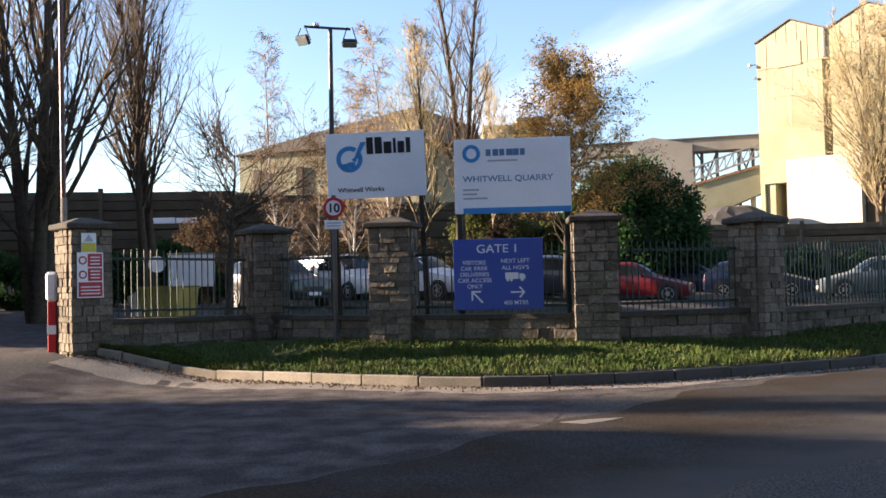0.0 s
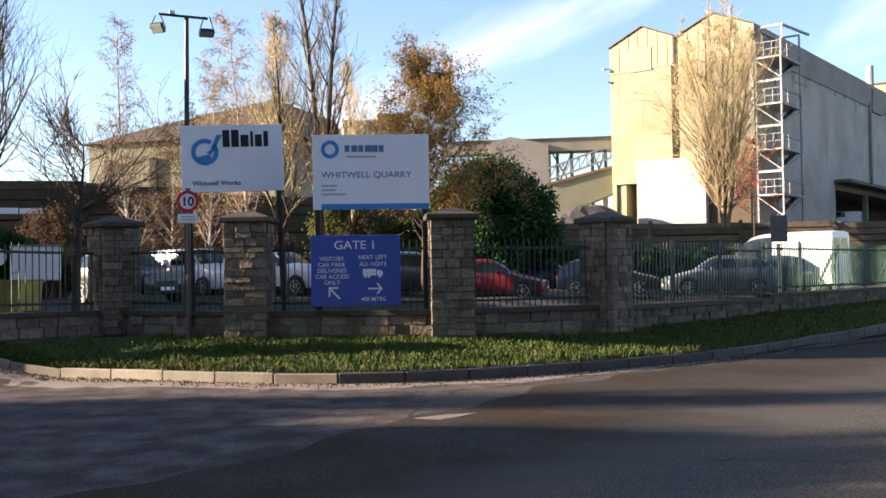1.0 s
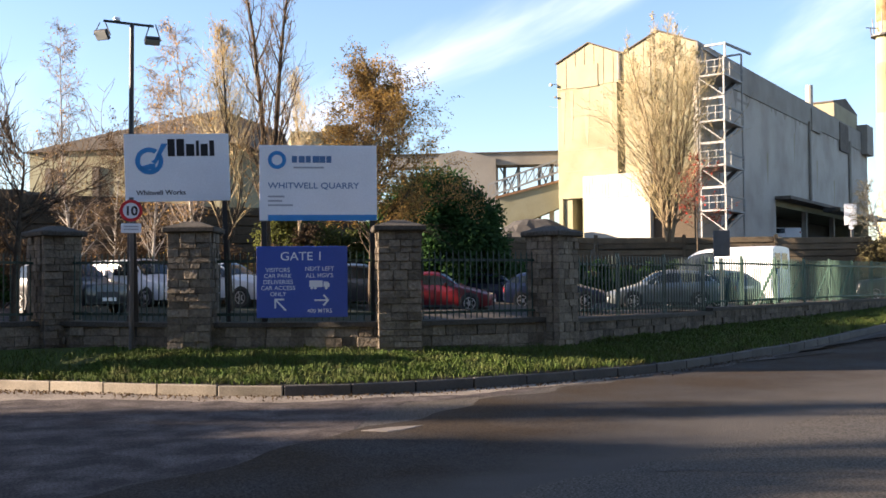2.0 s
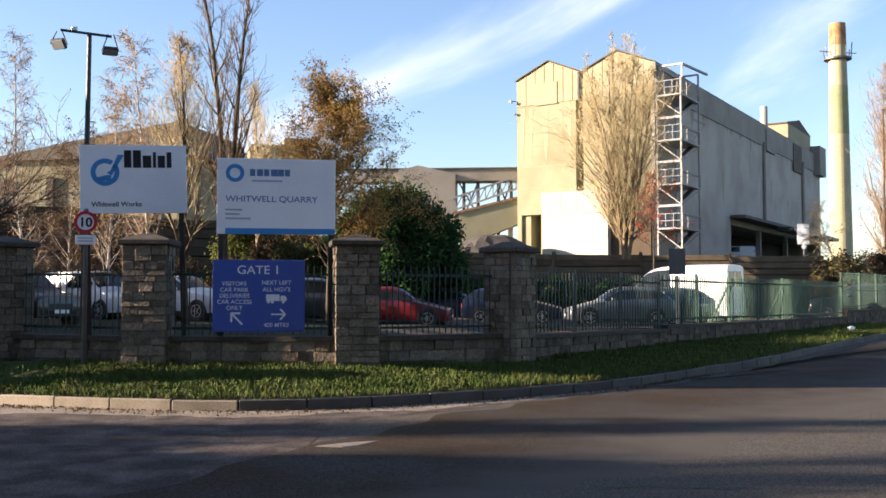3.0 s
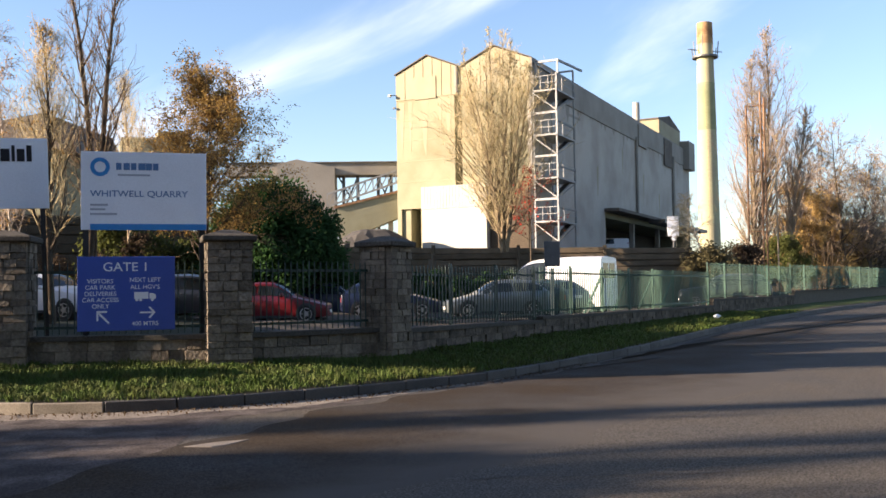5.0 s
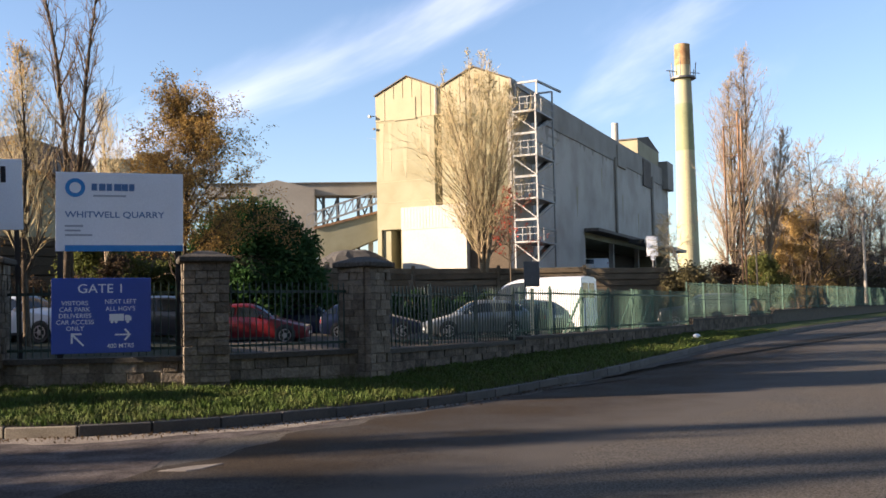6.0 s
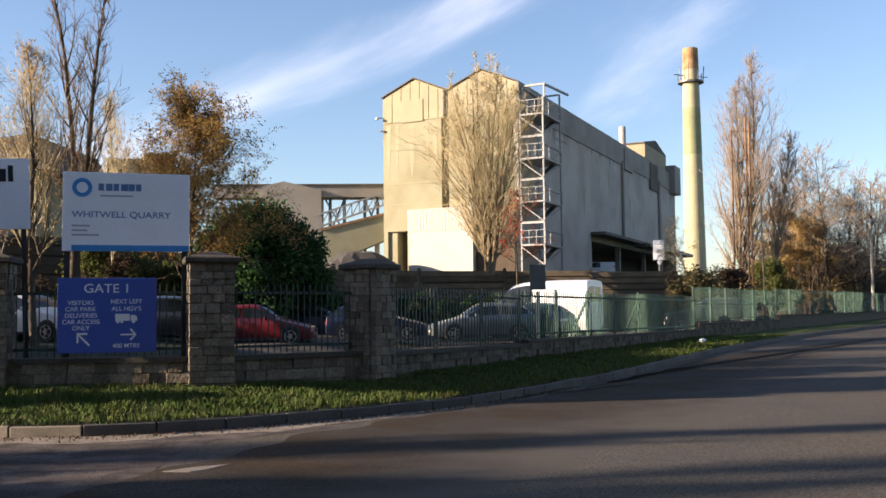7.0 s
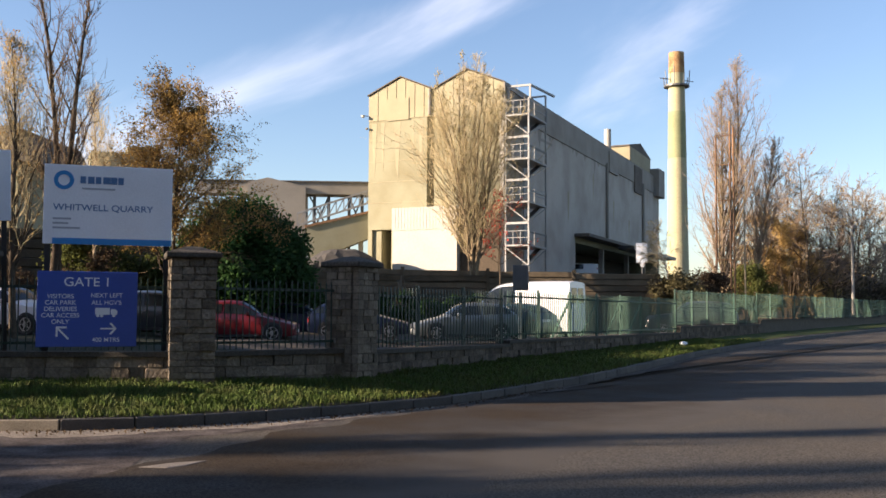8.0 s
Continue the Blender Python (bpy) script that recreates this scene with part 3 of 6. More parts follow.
for i in range(16):
    plant(tree, "bare_tree", 39.6 + i * 0.55, 94 + 6 * math.sin(i * 2.7) + 13 * max(0, i * 0.55 - 3.2), 1.6, 9.6 + 2.2 * math.sin(i * 1.9) + 0.2 * i, 3.6, "bare brown woodland tree beyond the road", 140 + i, trunk_r=0.17, habit="spread", bark=BARK, twig=MAUVE_TWIG, limbs=36, subs=8, twigs=4, first=0.1, twig_r=0.017, leaves=STRAW, leaf_n=900, leaf_size=0.09, group="roadside wood")
for i in range(12):
    plant(bush, "wood_edge", 38.2 + i * 0.75, 104 + 3 * math.sin(i * 2.0) + 13 * max(0, i * 0.75 - 5), 1.6, 3.2, 2.0, 5.0 + 1.4 * math.sin(i * 1.3), (RUSSET, DRAB)[i % 2], "brown winter undergrowth at the wood's edge", 160 + i, n=3000, size=0.16, lumps=40, kind="stuff")
# evergreen screen added out of view beside the gateway drive, to shade yard and pillars
for i in range(5):
    bush("shade_hedge", -16.5 - 0.75 * i, 22.5 + i * 3.2, 0.45, 1.9, 1.8 if i == 0 else 2.4, (9.4 if i < 3 else 7.4) + 0.4 * math.sin(i * 2.0), EVERGREEN, "tall unseen evergreen hedge that shades the yard", 190 + i, n=20000, size=0.2, lumps=120, kind="stuff")
bush("shade_hedge", -24, 42.0, 0.45, 2.0, 2.4, 8.8, EVERGREEN, "unseen evergreen hedge that shades the parked cars", 196, n=16000, size=0.2, lumps=110, kind="stuff")
bush("shade_hedge", -15.4, 20.95, 0.42, 1.6, 1.0, 9.0, EVERGREEN, "unseen evergreen hedge end that shades the pillars", 178, n=14000, size=0.18, lumps=90, kind="stuff")

# ---- boards that hold the terrace ----
def board_wall(name, pts, courses, height, gap, label, mat=BOARD):
    t = thing(name, 0, 0, 0, 0, label, "retaining wall", kind="structure")
    for a, b in zip(pts, pts[1:]):
        d = Vector((b[0] - a[0], b[1] - a[1]))
        n = max(1, round(d.length / 6))
        yaw = math.atan2(d.y, d.x)
        for i in range(n):
            p = Vector(a[:2]) + d * ((i + 0.5) / n)
            top = a[2] + (b[2] - a[2]) * ((i + 0.5) / n)
            for c in range(courses):
                bmb = bx(bmesh.new(), -d.length / n / 2 + 0.02, -0.06, 0, d.length / n / 2 - 0.02, 0.06, height - gap, bevel=0.015)
                o = part("board", bmb, mat, t)
                o.matrix_world = pose(p.x, p.y - 0.035 * (c % 2), top - (c + 1) * height + random.uniform(-0.02, 0.02), math.degrees(0), random.uniform(-0.25, 0.25), math.degrees(yaw))
            bmp = bx(bmesh.new(), -0.1, -0.16, 0, 0.1, 0.1, courses * height + 0.15, bevel=0.01)
            q = part("post", bmp, mat, t)
            e = Vector(a[:2]) + d * (i / n)
            q.matrix_world = pose(e.x, e.y, top - courses * height, 0, 0, math.degrees(yaw))
        # the bank behind and below the boards
    bmk = bmesh.new()
    vs = [(bmk.verts.new((x, y + 0.25, 0)), bmk.verts.new((x, y + 0.25, z - 0.05))) for x, y, z in pts]
    for (p0, p1), (q0, q1) in zip(vs, vs[1:]):
        bmk.faces.new((p0, q0, q1, p1))
    part("bank", bmk, BANK, t)
    return t


DARK_BOARD = material("dark_stained_board", (0.085, 0.066, 0.045), rough=0.9, spec=0.12, vary=0.35, scale=1.5, bump=0.4, bump_scale=30, obj=0.2)
board_wall("retaining_wall", [(-60, 43.8, 6.4), (-10, 48.8, 5.95), (2, 52, 5.2), (9, 54, 4.4)], 6, 0.46, 0.05, "long wall of weathered horizontal boards behind the yard", DARK_BOARD)
board_wall("retaining_wall", [(9, 54.2, 4.15), (20, 56.3, 4.1), (33.6, 49.9, 3.85)], 5, 0.36, 0.05, "low weathered timber boards under the works terrace")

# ---- stone blocks shared by the pillars and the wall ----
DARK_STONE = material("dark_limestone_block", (0.13, 0.105, 0.08), rough=0.9, spec=0.12, vary=0.45, scale=5, bump=1.0, bump_scale=22, obj=0.3, tint=(0.05, 0.042, 0.034))


def block_mesh(seed, mat):
    rng = random.Random(seed)
    bm = bmesh.new()
    bmesh.ops.create_cube(bm, size=1)
    bmesh.ops.bevel(bm, geom=list(bm.edges), offset=0.035, segments=1, affect="EDGES")
    for v in bm.verts:
        v.co += Vector((rng.uniform(-0.02, 0.02), rng.uniform(-0.06, 0.06), rng.uniform(-0.025, 0.025)))
    me = bpy.data.meshes.new("block")
    bm.to_mesh(me)
    bm.free()
    me.materials.append(mat)
    return me


BLOCKS = [block_mesh(i, STONE) for i in range(8)]
DARK_BLOCKS = [block_mesh(i, DARK_STONE) for i in range(8)]


def block(parent, x0, x1, y0, y1, z0, z1, rng, m=None, meshes=BLOCKS):
    """One dressed stone between these bounds, proud by chance."""
    ob = part("block", rng.choice(meshes), None, parent)
    out = rng.uniform(-0.005, 0.028)
    mat = Matrix.Translation(((x0 + x1) / 2, (y0 + y1) / 2 - out, (z0 + z1) / 2)) @ Matrix.Diagonal((x1 - x0 - 0.01, y1 - y0, z1 - z0 - 0.01, 1))
    ob.matrix_local = (m @ mat) if m is not None else mat
    return ob


def pillar(x, y, z, rz, size, top, seed, label):
    """A square pillar of coursed stone with a stepped, hipped cap."""
    rng = random.Random(seed)
    t = thing("stone_pillar", x, y, z, rz, label, "pillar", "pillars of the boundary wall")
    h, s = top - z, size / 2
    body = h - 0.2
    part("core", box(-s + 0.018, -s + 0.018, -0.3, s - 0.018, s - 0.018, body), MORTAR, t)
    zc = -0.12
    while zc < body - 0.05:
        ch = min(rng.choice((0.1, 0.12, 0.14, 0.17)), body - zc)
        if body - zc - ch < 0.08:
            ch = body - zc
        for side in range(4):
            m = Matrix.Rotation(radians(90 * side), 4, "Z")
            cuts = rng.choice(((0.36, 0.68), (0.5,), (0.3, 0.66), (0.4, 0.72), (0.26, 0.52, 0.78)))
            w = size - 0.24 if side % 2 else size
            xs = [-w / 2, *(-w / 2 + w * c for c in cuts), w / 2]
            for a, b in zip(xs, xs[1:]):
                block(t, a, b, -s, -s + 0.12, zc, zc + ch, rng, m)
        zc += ch
    cap = box(-s - 0.08, -s - 0.08, body, s + 0.08, s + 0.08, body + 0.1, bevel=0.02)
    vs = [cap.verts.new(v) for v in ((-s - 0.04, -s - 0.04, body + 0.1), (s + 0.04, -s - 0.04, body + 0.1), (s + 0.04, s + 0.04, body + 0.1), (-s - 0.04, s + 0.04, body + 0.1))]
    tv = [cap.verts.new(v) for v in ((-0.1, -0.1, body + 0.2), (0.1, -0.1, body + 0.2), (0.1, 0.1, body + 0.2), (-0.1, 0.1, body + 0.2))]
    cap.faces.new(tv)
    for i in range(4):
        j = (i + 1) % 4
        cap.faces.new((vs[i], vs[j], tv[j], tv[i]))
    part("cap", cap, CAPSTONE, t, "dark weathered hipped cap stone")
    return t


PILLARS = [
    (-6.06, 17.05, 0.36, 41, 0.7, 2.68, "broad gate pillar of coursed limestone with safety signs"),
    (-3.38, 19.15, 0.42, 35, 0.7, 2.62, "limestone pillar with weathered cap in the boundary wall"),
    (-0.87, 17.75, 0.42, -11, 0.72, 2.62, "limestone pillar with weathered cap beside the signs"),
    (2.51, 16.85, 0.38, -4, 0.72, 2.6, "limestone pillar with weathered cap beside the gate sign"),
    (5.5, 17.8, 0.33, 40, 0.68, 2.56, "limestone pillar at the bend of the boundary wall"),
]
pillar_things = [pillar(*p[:6], 200 + i, p[6]) for i, p in enumerate(PILLARS)]


def wall_run(a, b, z0a, z0b, ztop_a, ztop_b, seed, thick=0.3, label="", blocks=True, step=0.46, meshes=BLOCKS):
    """A low wall from a to b: core, courses of stones on its face, and a dark coping."""
    rng = random.Random(seed)
    d = Vector((b[0] - a[0], b[1] - a[1]))
    L = d.length
    t = thing("boundary_wall", a[0], a[1], 0, math.degrees(math.atan2(d.y, d.x)), label, "wall", kind="structure")
    core = bmesh.new()
    prism(core, [(0, z0a - 0.3), (L, z0b - 0.3), (L, ztop_b - 0.08), (0, ztop_a - 0.08)], -thick / 2 + 0.016, thick / 2)
    part("core", core, MORTAR, t)
    cop = bmesh.new()
    prism(cop, [(0, ztop_a - 0.08), (L, ztop_b - 0.08), (L, ztop_b), (0, ztop_a)], -thick / 2 - 0.05, thick / 2 + 0.04)
    part("coping", cop, CAPSTONE, t, "dark weathered stone coping")
    if blocks:
        x, courses = 0.0, 3
        for c in range(courses):
            x = -rng.uniform(0, 0.2)
            while x < L:
                w = rng.uniform(0.24, 0.42) * step / 0.46
                x0, x1 = max(0, x), min(L, x + w)
                if x1 - x0 > 0.08:
                    f = (x0 + x1) / 2 / L
                    lo, hi = z0a + (z0b - z0a) * f - 0.1, ztop_a + (ztop_b - ztop_a) * f - 0.08
                    hh = (hi - lo) / courses
                    block(t, x0, x1, -thick / 2, -thick / 2 + 0.1, lo + c * hh, lo + (c + 1) * hh, rng, None, meshes)
                x += w
    return t


P = [Vector(p[:2]) for p in PILLARS]
for i in range(4):
    wall_run(P[i], P[i + 1], PILLARS[i][2] + 0.02, PILLARS[i + 1][2] + 0.02, (0.97, 0.92, 0.9, 0.9)[i], (0.92, 0.9, 0.9, 0.9)[i], 300 + i, label="low wall of squared limestone blocks under the railings")
RUN = [(5.5, 17.8), (11.1, 23.3), (24.7, 35.5), (36.1, 44.5), (64.0, 64.1), (95, 86.2)]
# each length: foot and top at its two ends; the top steps up from one length to the next
RUN_Z = [(0.35, 0.36, 0.86, 0.77), (0.36, 0.4, 0.86, 0.78), (0.4, 0.48, 1.03, 1.03), (0.48, 0.85, 1.27, 1.33), (0.85, 1.2, 1.45, 1.75)]
for i, (a, b) in enumerate(zip(RUN, RUN[1:])):
    wall_run(a, b, *RUN_Z[i], 320 + i, label="low wall of squared blocks along the verge", blocks=i < 3, step=0.6, meshes=DARK_BLOCKS)

# ---- railings ----
def paling_mesh(h, w, spear):
    bm = bmesh.new()
    bx(bm, -w / 2, -w / 2, 0, w / 2, w / 2, h - spear)
    vs = [bm.verts.new((sx * w / 2, sy * w / 2, h - spear)) for sx, sy in ((-1, -1), (1, -1), (1, 1), (-1, 1))]
    tip = bm.verts.new((0, 0, h))
    for i in range(4):
        bm.faces.new((vs[i], vs[(i + 1) % 4], tip))
    me = bpy.data.meshes.new("paling")
    bm.to_mesh(me)
    bm.free()
    return me


def railing(a, b, za, zb, ha, hb, mat, label, pitch=0.13, w=0.017, group="railing panels", joined=False, posts=0, struts=False):
    """A panel of upright bars between two rails, standing on the wall."""
    d = Vector((b[0] - a[0], b[1] - a[1]))
    L = d.length
    t = thing("railing_panel", a[0], a[1], za, math.degrees(math.atan2(d.y, d.x)), label, "railing", group)
    slope = (zb - za) / L
    for off in (0.14, min(ha, hb) - 0.2):
        part("rail", prism(bmesh.new(), [(0, off), (L, slope * L + off), (L, slope * L + off + 0.045), (0, off + 0.045)], -0.012, 0.012), mat, t)
    n = int(L / pitch)
    me = paling_mesh(1, w, 0.06)
    me.materials.append(mat)
    if joined:
        bm = bmesh.new()
    for i in range(n):
        x = (i + 0.5) * L / n
        f = x / L
        h = ha + (hb - ha) * f - 0.05
        if joined:
            bx(bm, x - w / 2, -w / 2, slope * x + 0.05, x + w / 2, w / 2, slope * x + 0.05 + h)
        else:
            o = part("paling", me, None, t)
            o.matrix_local = Matrix.Translation((x + random.uniform(-0.006, 0.006), -0.024, slope * x + 0.05)) @ Matrix.Diagonal((1, 1, h, 1))
    if joined:
        o = part("paling_row", bm, mat, t)
        o["kind"] = "stuff"
    if posts:
        part("post", box(L - 0.06, 0.02, 0, L, 0.08, hb + slope * L + 0.03), mat, t)
    if struts:
        part("strut", beam(bmesh.new(), (L - 0.1, 0.05, ha * 0.8), (L - 0.95, 0.3, -0.05), 0.05), mat, t, "pale green diagonal brace")
    return t


for i in range(4):
    a, b = P[i], P[i + 1]
    d = (b - a).normalized()
    railing(a + d * 0.4, b - d * 0.4, (0.97, 0.92, 0.9, 0.9)[i] - 0.03, (0.92, 0.9, 0.9, 0.9)[i] - 0.03, 1.24, 1.24, GREEN_METAL, "dark green painted steel railings between stone pillars", pitch=0.115)
k = 0
for i, ends in ((0, (2.06, 2.12)), (1, (2.15, 2.15))):
    a, b = Vector(RUN[i]), Vector(RUN[i + 1])
    z0, z1 = RUN_Z[i][2:]
    d = (b - a).length
    first_s = 0.45 if i == 0 else 0.0
    n = round((d - first_s) / 2.7)
    for j in range(n):
        f0, f1 = (first_s + (d - first_s) * j / n) / d, (first_s + (d - first_s) * (j + 1) / n) / d
        za, zb = z0 + (z1 - z0) * f0 - 0.02, z0 + (z1 - z0) * f1 - 0.02
        ha, hb = ends[0] + (ends[1] - ends[0]) * f0 - za, ends[0] + (ends[1] - ends[0]) * f1 - zb
        # panels after the third take the lighter green that stands for sun
        railing(a.lerp(b, f0), a.lerp(b, f1), za, zb, ha, hb, GREEN_METAL if k < 3 else GREEN_SUNLIT, "green painted steel railings on the low verge wall", pitch=0.155, w=0.024, joined=k > 6, struts=k in (4, 5, 6, 7), posts=1)
        k += 1

# ---- green mesh fence farther along the road ----
def mesh_fence(a, b, za, zb, h, seed):
    d = Vector((b[0] - a[0], b[1] - a[1]))
    L = d.length
    t = thing("mesh_fence", a[0], a[1], za, math.degrees(math.atan2(d.y, d.x)), "green welded mesh fence panels in a lighter sunlit tone", "fence", "green mesh fence")
    n = max(1, round(L / 2.6))
    slope = (zb - za) / L
    for i in range(n):
        x0, x1 = i * L / n, (i + 1) * L / n
        bm = bmesh.new()
        c = max(3, int((x1 - x0) / 0.13))
        for j in range(c):
            x = x0 + (j + 0.5) * (x1 - x0) / c
            bx(bm, x - 0.01, -0.006, slope * x + 0.04, x + 0.01, 0.006, slope * x + h)
        for r in range(3):
            z = 0.12 + r * (h - 0.2) / 2
            prism(bm, [(x0, slope * x0 + z), (x1, slope * x1 + z), (x1, slope * x1 + z + 0.02), (x0, slope * x0 + z + 0.02)], -0.014, -0.006)
        part("mesh_panel", bm, GREEN_SUNLIT, t)
        part("post", box(x0 - 0.03, 0.02, slope * x0 - 0.3, x0 + 0.03, 0.08, slope * x0 + h + 0.03), GREEN_SUNLIT, t)
    return t


for i, h in ((2, 1.48), (3, 1.36), (4, 1.28)):
    mesh_fence(RUN[i], RUN[i + 1], RUN_Z[i][2] + 0.02, RUN_Z[i][3] + 0.02, h, i)

# ---- signs ----
WHITE_SIGN = material("white_sign", (0.86, 0.87, 0.88), rough=0.35, vary=0.06, scale=1.5, bump=0.03)
BLUE_SIGN = material("blue_sign", (0.05, 0.1, 0.4), rough=0.35, vary=0.08, scale=2, bump=0.03)
LOGO_BLUE = material("logo_blue", (0.04, 0.25, 0.55), rough=0.4, vary=0.05, bump=0)
INK = material("black_print", (0.012, 0.012, 0.014), rough=0.4, vary=0.05, bump=0)
INK_BLUE = material("slate_blue_print", (0.1, 0.2, 0.36), rough=0.4, vary=0.05, bump=0)
INK_GREY = material("grey_print", (0.4, 0.42, 0.45), rough=0.4, vary=0.05, bump=0)
WHITE_INK = material("white_print", (0.8, 0.82, 0.85), rough=0.4, vary=0.03, bump=0)
RED_SIGN = material("red_sign", (0.5, 0.02, 0.03), rough=0.4, vary=0.08, bump=0.02)
YELLOW_SIGN = material("yellow_sign", (0.65, 0.55, 0.04), rough=0.4, vary=0.08, bump=0.02)
GREY_POST = material("grey_steel", (0.12, 0.12, 0.12), rough=0.5, metal=0.4, vary=0.2, scale=6, bump=0.05)
DARK_POST = material("dark_steel", (0.04, 0.038, 0.035), rough=0.5, metal=0.3, vary=0.2, scale=6, bump=0.05)
GALV = material("galvanised_steel", (0.27, 0.27, 0.26), rough=0.6, metal=0.2, vary=0.25, scale=3, bump=0.05)


def disc(bm, x, z, r0, r1, y0, y1, n=40, a0=0.0, a1=6.2832):
    """A ring (r0 inside) or disc on a plate, into bm."""
    k = [a0 + (a1 - a0) * i / n for i in range(n + 1)]
    full = a1 - a0 > 6.28
    if r0 <= 0:
        return prism(bm, [(x + r1 * math.cos(t), z + r1 * math.sin(t)) for t in k[:-1]], y0, y1)
    for i in range(n):
        q = [(x + r * math.cos(t), z + r * math.sin(t)) for r, t in ((r0, k[i]), (r1, k[i]), (r1, k[i + 1]), (r0, k[i + 1]))]
        prism(bm, q, y0, y1)
    return bm


def board(name, x, y, z, w, h, rz, mat, label, tilt_=0.0):
    t = thing(name, x, y, z, rz, label, "sign")
    t.matrix_world = pose(x, y, z, 0, -tilt_, rz)
    part("panel", box(-w / 2, -0.012, 0, w / 2, 0.012, h, bevel=0.006), mat, t)
    return t


# name board of the works, on two posts
nb = board("name_board", -1.15, 18.15, 3.0, 1.77, 1.18, 3, WHITE_SIGN, "white name board with blue emblem on steel posts", 1.8)
u = 1.77 / 175
part("emblem", disc(bmesh.new(), -0.885 + 41 * u, 0.71, 0.155, 0.235, -0.018, -0.0125, 44, 0.95, 7.0), LOGO_BLUE, nb, "blue ring emblem")
part("emblem", prism(bmesh.new(), [(-0.62, 0.56), (-0.37, 0.56), (-0.37, 0.66), (-0.46, 0.66), (-0.52, 0.64), (-0.62, 0.62)], -0.018, -0.0125), LOGO_BLUE, nb, "blue emblem stroke")
part("emblem", prism(bmesh.new(), [(-0.44, 0.7), (-0.38, 0.74), (-0.26, 1.01), (-0.16, 1.01), (-0.36, 0.66), (-0.38, 0.66)], -0.018, -0.0125), LOGO_BLUE, nb, "blue emblem stroke")
for i, (w, h) in enumerate(((0.12, 0.3), (0.13, 0.3), (0.14, 0.21), (0.05, 0.27), (0.12, 0.21), (0.08, 0.27))):
    x0 = -0.885 + 72 * u + sum((0.15, 0.16, 0.17, 0.08, 0.15)[:i])
    part("brand_bar", box(x0, -0.018, 0.79, x0 + w, -0.0125, 0.79 + h), INK, nb, "bold black bar")
lettering("lettering", "Whitwell Works", 0.115, INK, nb, -0.885 + 18 * u, -0.0125, 0.12, "LEFT", 1.05, bold=0.02)
for dx in (-0.77, 0.78):
    part("post", box(dx - 0.04, 0.013, -2.6, dx + 0.04, 0.093, 1.0), DARK_POST, nb)

# quarry board
qb = board("quarry_board", 1.23, 17.5, 2.63, 2.01, 1.3, -4, WHITE_SIGN, "white quarry sign board with blue ring and blue base stripe")
u = 2.01 / 207
part("stripe", box(-1.005 + 15 * u, -0.018, 0.0, 1.0, -0.0125, 0.1), LOGO_BLUE, qb, "blue base stripe")
part("emblem", disc(bmesh.new(), -1.005 + 31 * u, 1.045, 0.09, 0.155, -0.018, -0.0125, 40), LOGO_BLUE, qb, "blue ring emblem")
for i, w in enumerate((0.085, 0.1, 0.085, 0.115, 0.1, 0.085)):
    x0 = -1.005 + 57 * u + i * 0.118
    part("brand_bar", box(x0, -0.018, 1.0, x0 + w, -0.0125, 1.115), INK_BLUE, qb, "dark slate bar")
part("small_bar", box(-1.005 + 60 * u, -0.016, 0.9, -1.005 + 113 * u, -0.0125, 0.93), INK_GREY, qb)
lettering("lettering", "WHITWELL QUARRY", 0.145, INK_BLUE, qb, -1.005 + 15 * u, -0.0125, 0.555, "LEFT", 1.14, bold=0.01)
for i, w in enumerate((0.28, 0.24, 0.42)):
    part("small_bar", box(-1.005 + 15 * u, -0.016, 0.40 - i * 0.075, -1.005 + 15 * u + w, -0.0125, 0.43 - i * 0.075), INK_GREY, qb)
for dx in (-0.93, 0.93):
    part("post", box(dx - 0.045, 0.013, -2.3, dx + 0.045, 0.1, 1.25), DARK_POST, qb)

# blue gate sign on the railings
gs = board("gate_sign", 0.92, 16.99, 0.985, 1.5, 1.185, -2, BLUE_SIGN, "blue gate sign with white lettering and arrows on railings")
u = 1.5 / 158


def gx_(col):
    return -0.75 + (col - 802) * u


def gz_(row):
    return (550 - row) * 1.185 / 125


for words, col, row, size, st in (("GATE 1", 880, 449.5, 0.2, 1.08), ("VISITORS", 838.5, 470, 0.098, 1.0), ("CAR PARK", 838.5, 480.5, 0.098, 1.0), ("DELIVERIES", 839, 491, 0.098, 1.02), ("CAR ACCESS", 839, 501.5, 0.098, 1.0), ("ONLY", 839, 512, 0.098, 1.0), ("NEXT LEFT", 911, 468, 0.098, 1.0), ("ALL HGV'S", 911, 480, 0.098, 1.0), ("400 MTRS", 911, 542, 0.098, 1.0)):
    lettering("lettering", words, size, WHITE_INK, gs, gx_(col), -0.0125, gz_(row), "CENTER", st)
ar = bmesh.new()
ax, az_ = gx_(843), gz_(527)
beam(ar, (ax + 0.09, -0.015, az_ - 0.1), (ax - 0.08, -0.015, az_ + 0.08), 0.006, 0.03)
bx(ar, ax - 0.1, -0.018, az_ + 0.07, ax + 0.06, -0.0125, az_ + 0.1)
bx(ar, ax - 0.1, -0.018, az_ - 0.06, ax - 0.07, -0.0125, az_ + 0.1)
part("arrow", ar, WHITE_INK, gs)
ar = bmesh.new()
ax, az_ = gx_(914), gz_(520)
bx(ar, ax - 0.115, -0.018, az_ - 0.013, ax + 0.1, -0.0125, az_ + 0.013)
prism(ar, [(ax + 0.02, az_ + 0.085), (ax + 0.05, az_ + 0.095), (ax + 0.13, az_), (ax + 0.05, az_ - 0.095), (ax + 0.02, az_ - 0.085), (ax + 0.09, az_)], -0.018, -0.0125)
part("arrow", ar, WHITE_INK, gs)
lo = bmesh.new()
